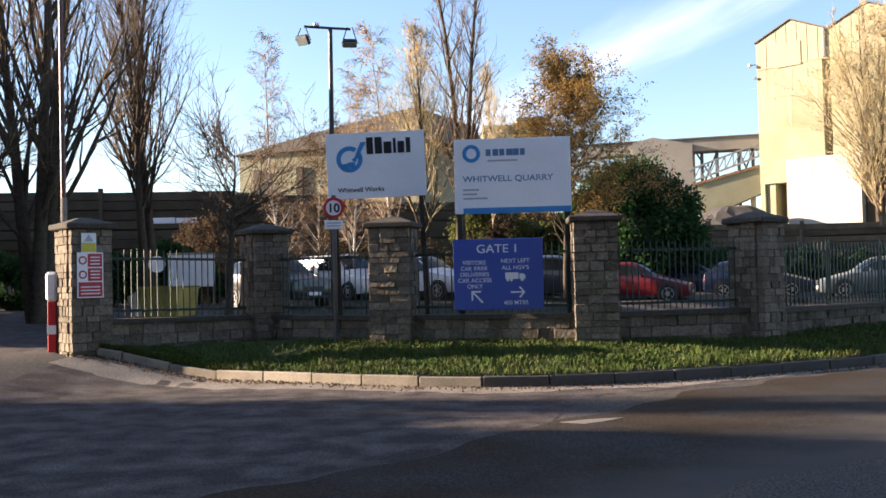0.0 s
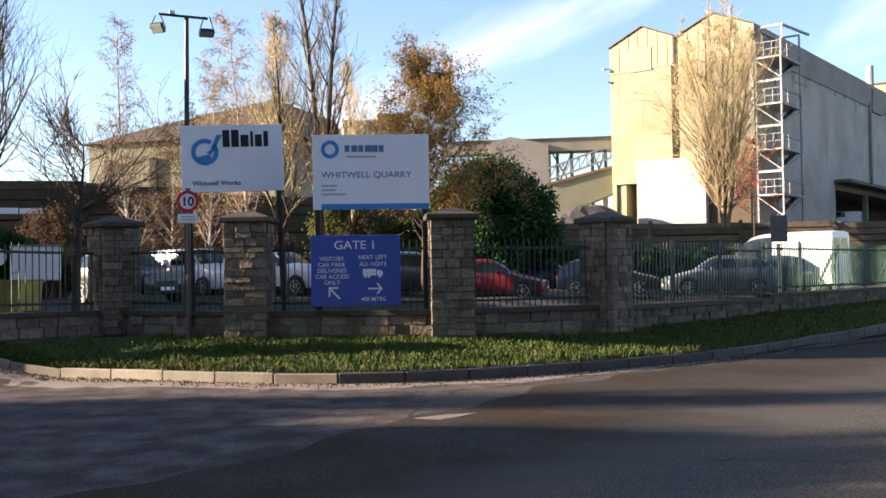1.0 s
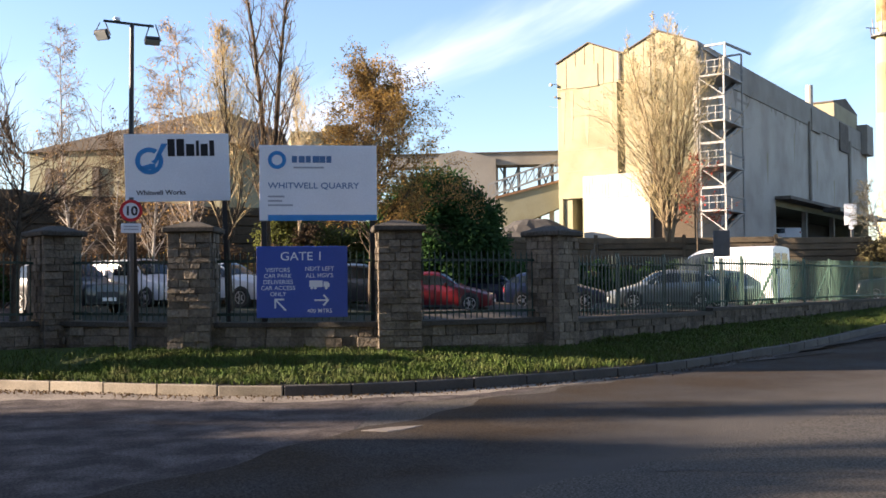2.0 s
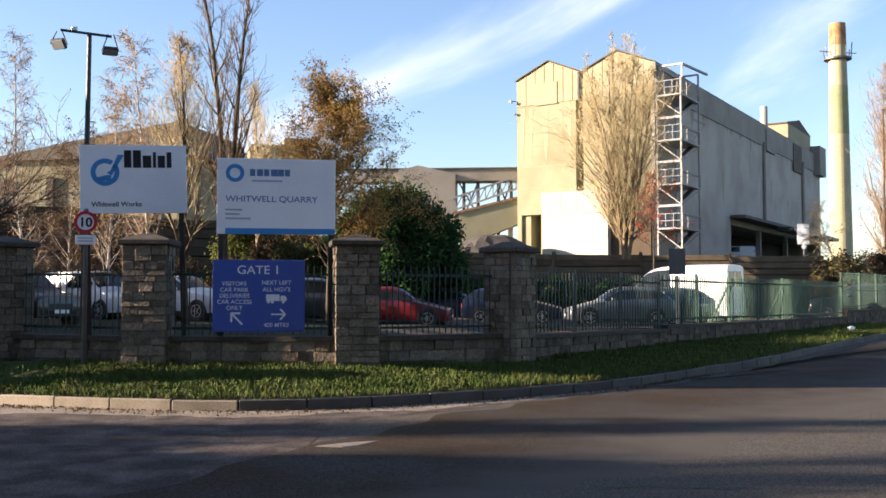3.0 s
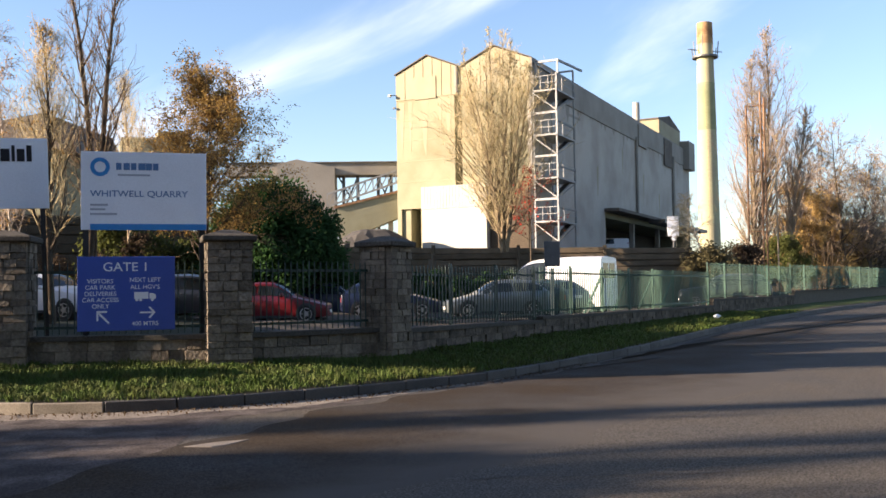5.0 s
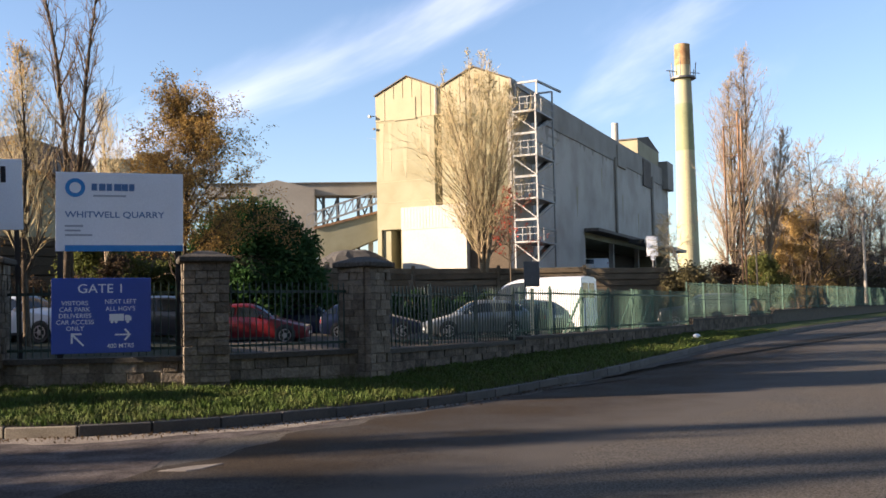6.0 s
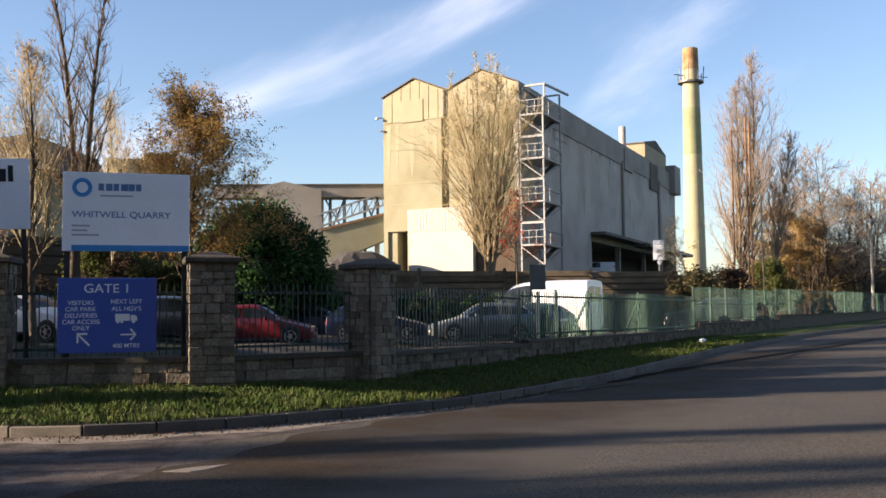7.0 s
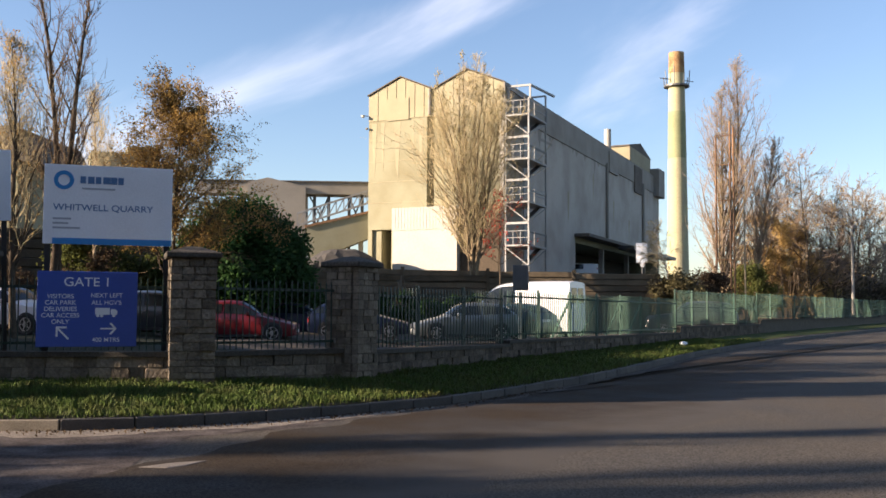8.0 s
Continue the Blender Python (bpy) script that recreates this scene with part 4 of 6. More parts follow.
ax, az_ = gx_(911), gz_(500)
bx(lo, ax - 0.17, -0.018, az_ + 0.03, ax + 0.05, -0.0125, az_ + 0.14)
prism(lo, [(ax + 0.065, az_ + 0.03), (ax + 0.165, az_ + 0.03), (ax + 0.165, az_ + 0.09), (ax + 0.13, az_ + 0.12), (ax + 0.065, az_ + 0.12)], -0.018, -0.0125)
for wx in (-0.13, -0.07, 0.11):
    disc(lo, ax + wx, az_ + 0.015, 0, 0.024, -0.018, -0.0125, 14)
part("lorry_symbol", lo, WHITE_INK, gs)

# speed limit sign
sp = thing("speed_sign", -1.925, 17.95, 0.45, 3, "round red-rimmed speed limit sign on a grey post", "road sign")
part("post", rod(bmesh.new(), (0, 0.05, 0), (0, 0.05, 2.6), 0.04, n=12), GREY_POST, sp)
part("plate", disc(bmesh.new(), 0, 2.37, 0, 0.185, -0.012, 0.008, 40), WHITE_INK, sp)
part("rim", disc(bmesh.new(), 0, 2.37, 0.135, 0.187, -0.017, -0.0125, 40), RED_SIGN, sp, "red rim")
lettering("lettering", "10", 0.215, INK, sp, 0, -0.0125, 2.295, "CENTER", 1.0, bold=0.03)
part("lower_plate", box(-0.165, -0.012, 1.99, 0.165, 0.008, 2.15, bevel=0.005), WHITE_INK, sp)
for z in (2.04, 2.09):
    part("small_bar", box(-0.12, -0.015, z, 0.12, -0.0122, z + 0.02), INK_GREY, sp)

# safety signs on the gate pillar's face
pm = pillar_things[0].matrix_world


def on_pillar(name, dx, z, w, h, mat, label):
    t = new(name)
    t.matrix_world = pm @ pose(dx, -0.385, z)
    tagged(t, label, "sign")
    part("panel", box(-w / 2, -0.006, 0, w / 2, 0.006, h), mat, t)
    return t


ys = on_pillar("warning_sign", -0.06, 1.72, 0.25, 0.33, WHITE_SIGN, "small white and yellow warning sign on the pillar")
part("symbol", prism(bmesh.new(), [(-0.08, 0.19), (0.08, 0.19), (0.0, 0.31)], -0.01, -0.0065), INK_GREY, ys)
part("band", box(-0.115, -0.01, 0.02, 0.115, -0.0065, 0.17), YELLOW_SIGN, ys, "yellow band")
rs = on_pillar("safety_sign", -0.04, 0.98, 0.44, 0.75, WHITE_SIGN, "red and white safety notice on the pillar")
for z0, z1, x0 in ((0.51, 0.73, -0.04), (0.28, 0.49, -0.04), (0.02, 0.26, -0.2)):
    part("band", box(x0, -0.01, z0, 0.2, -0.0065, z1), RED_SIGN, rs, "red panel")
    for j in range(3):
        part("small_bar", box(x0 + 0.04, -0.013, z0 + 0.04 + j * 0.055, 0.16, -0.0105, z0 + 0.06 + j * 0.055), WHITE_INK, rs)
for z in (0.62, 0.385):
    part("symbol", disc(bmesh.new(), -0.125, z, 0.045, 0.07, -0.01, -0.0065, 20), RED_SIGN, rs)

# ---- floodlight mast ----
fl = thing("floodlight_mast", *at(-6.2, 24), 0.5, 0, "tall dark mast with two floodlights on a crossarm", "lamp post")
part("pole", rod(bmesh.new(), (0, 0, 0), (0.04, 0, 7.02), 0.075, 0.05, 12), DARK_POST, fl)
part("crossarm", beam(bmesh.new(), (-0.58, 0, 7.06), (0.52, 0, 6.97), 0.05), DARK_POST, fl)
LAMP_GLASS = material("lamp_glass", (0.55, 0.55, 0.5), rough=0.1, vary=0.05, bump=0)
for x, z, rx_, rz_ in ((-0.6, 6.72, 35, -30), (0.5, 6.62, 65, 10)):
    m = pose(x, -0.08, z, rx_, 0, rz_)
    h = part("floodlight", bx(bmesh.new(), -0.17, -0.05, -0.12, 0.17, 0.05, 0.12, bevel=0.02, m=m), DARK_POST, fl)
    part("lens", bx(bmesh.new(), -0.145, -0.056, -0.1, 0.145, -0.0505, 0.1, m=m), LAMP_GLASS, h, "pale lamp glass")
    for sx in (-1, 1):
        part("bracket", beam(bmesh.new(), (x + sx * 0.18, -0.06, z), (x + sx * 0.06, 0, 7.02), 0.02), DARK_POST, h)
part("sensor_box", box(-0.36, -0.06, 7.06, -0.22, 0.06, 7.15, bevel=0.02), WHITE_SIGN, fl)

# ---- the works: twin-gabled silo house, long side in shade ----
OCHRE = material("ochre_concrete", (0.27, 0.258, 0.172), rough=0.9, spec=0.15, vary=0.42, scale=0.35, bump=0.4, bump_scale=18, tint=(0.2, 0.172, 0.1), grain=0.12)
OCHRE_SHEET = material("cream_sheeting", (0.32, 0.29, 0.19), rough=0.8, spec=0.15, vary=0.3, scale=0.5, bump=0.3, bump_scale=18, tint=(0.25, 0.2, 0.13), grain=0.1)
WHITE_SHEET = material("white_sheeting", (0.39, 0.365, 0.31), rough=0.7, vary=0.12, scale=0.8, bump=0.1, bump_scale=8)
LIME = material("limewashed_concrete", (0.42, 0.39, 0.34), rough=0.9, spec=0.15, vary=0.4, scale=0.3, bump=0.4, bump_scale=15, tint=(0.29, 0.255, 0.21), grain=0.14)
GREY_SHEET = material("grey_sheeting", (0.29, 0.265, 0.225), rough=0.8, spec=0.15, vary=0.35, scale=0.3, bump=0.3, bump_scale=16, tint=(0.18, 0.16, 0.135), grain=0.12)
# near-black: painted shade for the bay backs, and the dark stone heap
BAY_SHADE_AND_STONE = material("bay_shade_and_stone", (0.05, 0.045, 0.04), rough=0.95, vary=0.3, bump=0)
RUST = material("rusty_steel", (0.27, 0.15, 0.075), rough=0.85, vary=0.4, scale=4, bump=0.3, bump_scale=30, tint=(0.1, 0.05, 0.03))
ROOF_GREY = material("roof_sheeting", (0.14, 0.12, 0.1), rough=0.9, spec=0.15, vary=0.3, scale=0.6, bump=0.2, bump_scale=6)

B0, A0, C0 = Vector((34.9, 74.3)), Vector((26.5, 84.0)), Vector((80.6, 120.7))
EX, EY = (C0 - B0).normalized(), (A0 - B0).normalized()
wm = Matrix(((EX.x, EY.x, 0, B0.x), (EX.y, EY.y, 0, B0.y), (0, 0, 1, 0), (0, 0, 0, 1)))
works = thing("works_building", B0.x, B0.y, 0, 0, "tall cream concrete works building with twin gables", "building")
wm.translation = (0, 0, 0)


def wpart(name, bm, mat, label="", parent=None):
    bmesh.ops.transform(bm, matrix=wm, verts=bm.verts)
    return part(name, bm, mat, parent or works, label)


LONG, WIDE, GZ = 65.0, 12.83, 4.6
# walls; u runs along the long side, v across the gables
wall_bm = bx(bmesh.new(), 0.02, 0, 8.6, LONG, 6.35, 18.1)
wpart("wall", wall_bm, OCHRE, "ochre stained concrete silo wall")
wpart("wall", bx(bmesh.new(), 0.02, 7.05, 8.6, LONG, WIDE, 18.1), OCHRE, "ochre stained concrete silo wall")
wpart("gap_back", bx(bmesh.new(), 1.6, 6.35, 4, 2.0, 7.05, 19.5), RUST, "dark slot between the silos")
for v0, v1, pk in ((0, 6.4, 3.25), (6.45, WIDE, 9.65)):
    g = bmesh.new()
    a = [g.verts.new((-0.04, v, z)) for v, z in ((v0 if v0 else -0.04, 18.1), (v1, 18.1), (v1, 20.35), (pk, 21.7), (v0, 20.35))]
    b = [g.verts.new((LONG, v, z)) for v, z in ((v0 if v0 else -0.04, 18.1), (v1, 18.1), (v1, 20.35), (pk, 21.7), (v0, 20.35))]
    g.faces.new(a)
    g.faces.new(b[::-1])
    for i in range(5):
        g.faces.new((a[i], b[i], b[(i + 1) % 5], a[(i + 1) % 5]))
    gb = wpart("gable", g, OCHRE_SHEET, "cream sheeted gable top")
    for v in range(1, 7):
        vv = v0 + (v1 - v0) * v / 7
        zt = 20.35 + 1.35 * (1 - abs(vv - pk) / (3.2))
        wpart("seam", bx(bmesh.new(), -0.075, vv - 0.03, 18.15, -0.041, vv + 0.03, zt - 0.05), OCHRE_SHEET, "", gb)
    for s0, s1 in ((v0 - 0.15, pk), (v1 + 0.1, pk)):
        r = bmesh.new()
        z0 = 20.33
        q = [r.verts.new(p) for p in ((-0.2, s0, z0 + 0.02), (LONG + 0.2, s0, z0 + 0.02), (LONG + 0.2, s1, 21.75), (-0.2, s1, 21.75), (-0.2, s0, z0 + 0.1), (LONG + 0.2, s0, z0 + 0.1), (LONG + 0.2, s1, 21.84), (-0.2, s1, 21.84))]
        for f in ((0, 1, 2, 3), (4, 5, 6, 7), (0, 1, 5, 4), (1, 2, 6, 5), (2, 3, 7, 6), (3, 0, 4, 7)):
            r.faces.new([q[k] for k in f])
        wpart("roof", r, ROOF_GREY, "dark sheeted roof slope")
wpart("patch_panel", bx(bmesh.new(), -0.1, 8.8, 18.0, -0.045, 11.0, 19.9), OCHRE_SHEET, "pale square patch of sheeting")
wpart("downpipe", rod(bmesh.new(), (-0.15, 6.75, 18.2), (-0.15, 6.75, 20.4), 0.16), GREY_SHEET)
wpart("cable", rod(bmesh.new(), (-0.12, 6.5, 18.2), (-0.12, 0.1, 14.0), 0.05, n=5), DARK_POST)
for z in (10.9, 12.7, 14.5, 16.3):
    wpart("lift_joint", bx(bmesh.new(), -0.002, 7.06, z, 0.03, WIDE - 0.02, z + 0.06), OCHRE_SHEET)
# foot of the left silo: open bay and a white lean-to
wpart("footing", bx(bmesh.new(), 0.3, 11.6, 4, 6, WIDE - 0.1, 8.6), OCHRE)
# the bay's inner shade is painted as a dark back wall
wpart("bay_back", bx(bmesh.new(), 3.0, 7.0, 4, 3.3, 12.6, 8.6), BAY_SHADE_AND_STONE, "dark back of the open bay under the silo, shade in its colour")
wpart("bay_pier", bx(bmesh.new(), 0.3, 9.9, 4, 1.2, 10.6, 8.6), OCHRE)
lean = wpart("lean_to", bx(bmesh.new(), -0.9, 3.8, 4, 2.8, 9.9, 8.4), WHITE_SHEET, "bright white plastered lean-to")
wpart("cladding", bx(bmesh.new(), -0.95, 3.8, 8.4, 2.0, 9.95, 10.3), WHITE_SHEET, "white ribbed cladding")
for i in range(20):
    v = 3.9 + i * 0.3
    wpart("rib", bx(bmesh.new(), -0.966, v, 8.45, -0.951, v + 0.12, 10.28), WHITE_SHEET, "", lean)
# proud brown panel: the low bay's shade is put into its colour
wpart("low_recess", bx(bmesh.new(), -0.3, 0.25, 4, 0.01, 3.7, 10.4), BARK, "dark brown panel painted as the shaded recess")
for z0, v0, w in ((17.9, 7.4, 0.5), (17.9, 8.3, 0.25), (17.9, 9.6, 0.7), (17.9, 11.2, 0.4), (17.9, 12.0, 0.55), (17.9, 2.2, 0.5), (17.9, 4.4, 0.6)):
    st_ = bmesh.new()
    prism(st_, [(v0, z0), (v0 + w, z0), (v0 + w * 0.7, z0 - 2.5 - 2 * w), (v0 + w * 0.35, z0 - 3.5 - 2 * w)], 0.0, 0.012)
    for v in st_.verts:
        v.co = Vector((0.018 - v.co.y, v.co.x, v.co.z))
    wpart("run_stain", st_, OCHRE_SHEET, "pale lime run down the concrete")
# long side
wpart("side_wall", bx(bmesh.new(), 0.0, -0.06, 9.4, LONG, 0.3, 18.0), LIME, "stained limewashed concrete long wall")
wpart("side_wall", bx(bmesh.new(), 0.0, -0.06, 3.5, 21.5, 0.3, 9.4), LIME, "stained limewashed concrete long wall")
wpart("side_sheeting", bx(bmesh.new(), -0.02, -0.16, 18.0, LONG, 0.2, 20.4), GREY_SHEET, "dark weathered sheeting under the eaves")
wpart("rear_wall", bx(bmesh.new(), LONG, -0.06, 3.5, LONG + 0.4, WIDE, 18.1), OCHRE)
wpart("far_wall", bx(bmesh.new(), 0.05, WIDE - 0.4, 3.5, LONG, WIDE, 8.6), OCHRE)
# dark back wall carries the loading bay's shade in its colour
wpart("bay_back", bx(bmesh.new(), 21.5, 5.0, 3.5, LONG, 5.3, 9.4), BAY_SHADE_AND_STONE, "dark back of the loading bay, shade put into its colour")
for u in (21.6, 33.5, 46.0, 56.0):
    wpart("bay_pier", bx(bmesh.new(), u - 0.25, 0.0, 3.5, u + 0.25, 0.5, 9.4), GREY_SHEET)
wpart("canopy", bx(bmesh.new(), 21.3, -1.6, 9.2, 60, 0, 9.5), ROOF_GREY, "long dark canopy over the loading bay")
wpart("canopy", bx(bmesh.new(), 34.0, -3.4, 8.6, 60, -1.6, 9.0), DARK_POST, "lower dark canopy roof")
for u, w in ((34.5, 0.16), (54, 0.2)):
    wpart("downpipe", rod(bmesh.new(), (u, -0.25, 9.6), (u, -0.25, 18.4), w), GREY_SHEET)
for u0, u1, z0, z1 in ((9.5, 13.5, 17.1, 17.35), (7.2, 10.5, 15.0, 15.25), (2.8, 4.2, 12.0, 12.2), (6.0, 7.5, 9.9, 10.2)):
    wpart("stain_patch", bx(bmesh.new(), u0, -0.075, z0, u1, -0.058, z1), GREY_SHEET, "small dark weathered patch")
# dark runs of mould below the eaves sheeting, and pale lime runs lower down
runs = random.Random(77)
for i in range(30):
    u0, w = 1.5 + i * 2.08 + runs.uniform(-0.9, 0.9), runs.uniform(0.3, 1.4)
    drop = runs.uniform(0.15, 0.7) + (1.3 if i % 9 == 4 else 0)
    wpart("run_stain", prism(bmesh.new(), [(u0, 17.99), (u0 + w, 17.99), (u0 + w * 0.75, 18.0 - drop * 0.6), (u0 + w * 0.5, 18.0 - drop), (u0 + w * 0.25, 18.0 - drop * 0.5)], -0.068, -0.0595), GREY_SHEET)
for i in range(7):
    u0, w, z0 = 2 + i * 8.9 + runs.uniform(-1, 1), runs.uniform(0.2, 0.6), runs.uniform(12.5, 16.5)
    wpart("run_stain", prism(bmesh.new(), [(u0, z0), (u0 + w, z0 + 0.1), (u0 + w * 0.6, z0 - 2.4), (u0 + w * 0.3, z0 - 3.0)], -0.066, -0.0597), OCHRE_SHEET)
wpart("louvre", bx(bmesh.new(), 35.5, -0.3, 17.6, 39.5, -0.1, 20.0), GREY_SHEET)
wpart("louvre", bx(bmesh.new(), 49.0, -0.26, 16.8, 53.5, -0.1, 20.2), ROOF_GREY)
# house on the roof
rh = wpart("roof_house", bx(bmesh.new(), 49, 0.4, 20.2, 62, 5.5, 22.7), OCHRE_SHEET, "cream gabled house on the roof")
wpart("roof_house_ridge", prism(bmesh.new(), [(48.8, 22.7), (62.2, 22.7), (62.2, 22.85), (55.5, 24.0), (48.8, 22.85)], 0.4, 5.7), ROOF_GREY, "", rh)
wpart("roof_hopper", bx(bmesh.new(), 61.5, -0.9, 17.6, 65.5, 2.0, 21.4), GREY_SHEET, "dark boxed hopper over the end wall", rh)
wpart("vent_pipe", rod(bmesh.new(), (40.5, 1.2, 20.3), (40.5, 1.2, 23.4), 0.42, n=14), WHITE_SHEET, "pale vent pipe")

cam_arm = wpart("camera_arm", beam(bmesh.new(), (-0.1, WIDE, 18.6), (-0.4, WIDE + 0.4, 18.6), 0.06), GREY_POST)
wpart("camera_head", bx(bmesh.new(), -0.6, WIDE + 0.3, 18.45, -0.3, WIDE + 0.5, 18.65), WHITE_SHEET, "white security camera", cam_arm)
wpart("flood_lamp", bx(bmesh.new(), -0.3, WIDE, 17.4, -0.1, WIDE + 0.2, 17.55), DARK_POST)
# ---- steel stair tower at the corner ----
tower = thing("stair_tower", B0.x, B0.y, 0, 0, "galvanised steel stair tower on the building corner", "stair tower")


def tpart(name, bm, mat=None, label="", parent=None):
    bmesh.ops.transform(bm, matrix=wm, verts=bm.verts)
    return part(name, bm, mat or GALV, parent or tower, label)


TU, TV0, TV1 = 4.6, -0.25, -2.25
for u in (0.0, TU):
    for v in (TV0, TV1):
        tpart("leg", beam(bmesh.new(), (u, v, 4.3), (u, v, 18.9), 0.12))
for i, z in enumerate((7.0, 8.75, 10.5, 12.25, 14.0, 15.75, 17.6)):
    tpart("landing" if i % 2 == 0 else "tie_frame", bx(bmesh.new(), -0.15, TV1 - 0.1, z - 0.14, TU + 0.15, TV0, z) if i % 2 == 0 else bx(bmesh.new(), -0.05, TV1, z - 0.1, 0.1, TV0, z + 0.08))
    if i % 2 == 0:
        for zz in (0.55, 1.1):
            tpart("guard_rail", beam(bmesh.new(), (-0.15, TV1 - 0.1, z + zz), (-0.15, TV0, z + zz), 0.045))
            tpart("guard_rail", beam(bmesh.new(), (-0.15, TV1 - 0.1, z + zz), (TU, TV1 - 0.1, z + zz), 0.045))
        for v in (TV1 - 0.1, TV1 + 0.65, TV1 + 1.3, TV0):
            tpart("guard_post", beam(bmesh.new(), (-0.15, v, z), (-0.15, v, z + 1.1), 0.045))
        for u in (1.2, TU):
            tpart("guard_post", beam(bmesh.new(), (u, TV1 - 0.1, z), (u, TV1 - 0.1, z + 1.1), 0.045))
        tpart("brace", beam(bmesh.new(), (-0.06, TV0, z - 0.2), (-0.06, TV1, z - 1.7), 0.08))
        tpart("brace", beam(bmesh.new(), (0.0, TV1, z - 1.7), (TU, TV1, z - 0.2), 0.07), GREY_POST)
        tpart("stair_flight", beam(bmesh.new(), (TU, TV1 + 0.5, z), (0.2, TV1 + 0.5, z - 1.75), 0.5, 0.14), GREY_POST)
for z in (8.0, 11.4, 15.0):
    tpart("tie", beam(bmesh.new(), (0, TV1, z), (TU, TV1, z), 0.12), GREY_POST)
jib = bmesh.new()
for v in (TV0 - 0.1, TV1):
    beam(jib, (0.4, v, 18.9), (0.4, v, 20.0), 0.14)
    beam(jib, (TU, v, 17.6), (TU, v, 19.9), 0.14)
beam(jib, (0.4, TV0 - 0.1, 20.0), (0.4, TV1 - 0.1, 20.0), 0.16)
beam(jib, (0.4, TV1, 20.0), (4.2, TV1 - 0.9, 19.7), 0.16)
beam(jib, (0.4, TV0, 20.0), (TU, TV0, 19.9), 0.14)
beam(jib, (TU, TV0, 19.9), (TU, TV1, 19.9), 0.14)
tpart("hoist_frame", jib, None, "steel hoist frame with jib")

# ---- chimney ----
CHIM = material("chimney_paint", (0.37, 0.33, 0.21), rough=0.8, spec=0.15, vary=0.25, scale=0.3, bump=0.2, bump_scale=6, tint=(0.42, 0.44, 0.24))
RUST_STAIN = material("rust_stain", (0.34, 0.22, 0.11), rough=0.9, spec=0.15, vary=0.5, scale=0.8, bump=0.2, bump_scale=8, tint=(0.2, 0.1, 0.05))
ch = thing("chimney", 114.1, 164.3, 5.48, 0, "tall tapering cream chimney with rust-stained top", "chimney")
ch.scale = (1.332, 1.332, 1.332)
part("shaft", rod(bmesh.new(), (0, 0, -1), (0, 0, 27.3), 1.6, 1.22, 28), CHIM, ch, smooth=False)
part("shaft_band", rod(bmesh.new(), (0, 0, 19.5), (0, 0, 26.3), 1.345, 1.25, 28), material("chimney_green", (0.28, 0.29, 0.16), rough=0.8, spec=0.15, vary=0.2, scale=0.4, bump=0.2, bump_scale=6), ch, "faded green-cream band")
part("top", rod(bmesh.new(), (0, 0, 27.3), (0, 0, 35.0), 1.22, 1.07, 28), CHIM, ch)
part("rust_band", rod(bmesh.new(), (0, 0, 32.0), (0, 0, 35.1), 1.16, 1.1, 28), RUST_STAIN, ch, "rust-stained rim")
part("gallery", rod(bmesh.new(), (0, 0, 30.0), (0, 0, 30.25), 1.85, n=20), GREY_POST, ch)
for i in range(8):
    a = i * math.pi / 4
    part("antenna", rod(bmesh.new(), (1.75 * math.cos(a), 1.75 * math.sin(a), 30.2), (1.9 * math.cos(a), 1.9 * math.sin(a), 31.6 + 0.7 * (i % 3)), 0.07, n=6), GREY_POST, ch)
part("antenna", beam(bmesh.new(), (-2.9, 0, 31.1), (2.9, 0, 31.1), 0.1), GREY_POST, ch)

# ---- conveyor gallery and trestles beside the works ----
cv = thing("conveyor_gallery", 27.98, 88.8, 0, -17.4, "grey enclosed conveyor gallery on steel trestles", "conveyor")
part("gallery", box(-15.47, -1.2, 12.14, 0.62, 1.2, 13.23), GREY_SHEET, cv)
part("gallery_roof", box(-15.47, -1.35, 13.23, 0.62, 1.35, 13.33), ROOF_GREY, cv)
part("transfer_house", prism(bmesh.new(), [(-10.79, 5.65), (-5.6, 5.65), (-5.6, 12.76), (-8.98, 13.54), (-10.79, 13.12)], -1.6, 2.2), GREY_SHEET, cv, "grey concrete transfer house")
for lx in (-4.88, -3.58, -1.71, -0.52):
    part("trestle_leg", beam(bmesh.new(), (lx, 0, 5.0), (lx, 0, 12.2), 0.28), GREY_POST, cv)
for p0, p1 in ((-5.35, -3.58), (-3.58, -4.88), (-1.71, -0.52), (-0.52, -1.71)):
    part("cross_brace", beam(bmesh.new(), (p0, 0, 12.1), (p1, 0, 9.0), 0.14), GREY_POST, cv)
ic = thing("inclined_conveyor", 27.08, 85.94, 0, -17.4, "rising lattice conveyor with ochre steel trough", "conveyor")
lat = bmesh.new()
for dz in (0, 1.1):
    beam(lat, (-6.2, 0, 9.1 + dz), (0.6, 0, 11.4 + dz), 0.16)
for i in range(10):
    x = -6.2 + i * 0.68
    z = 9.1 + i * 0.23
    beam(lat, (x, 0, z), (x + 0.68, 0, z + 1.33), 0.09)
    beam(lat, (x, 0, z), (x, 0, z + 1.1), 0.09)
part("lattice", lat, GALV, ic)
part("trough", prism(bmesh.new(), [(-5.4, 6.5), (-4.6, 6.1), (0.7, 8.2), (0.7, 10.4), (-5.4, 8.9)], -0.9, 0.9), OCHRE, ic, "ochre painted steel trough")
part("trough_edge", beam(bmesh.new(), (-5.5, -0.95, 8.95), (0.7, -0.95, 10.45), 0.2), RUST, ic)
part("leg", beam(bmesh.new(), (-0.6, 0, 4.5), (-0.6, 0, 9), 0.4), WHITE_SHEET, ic)
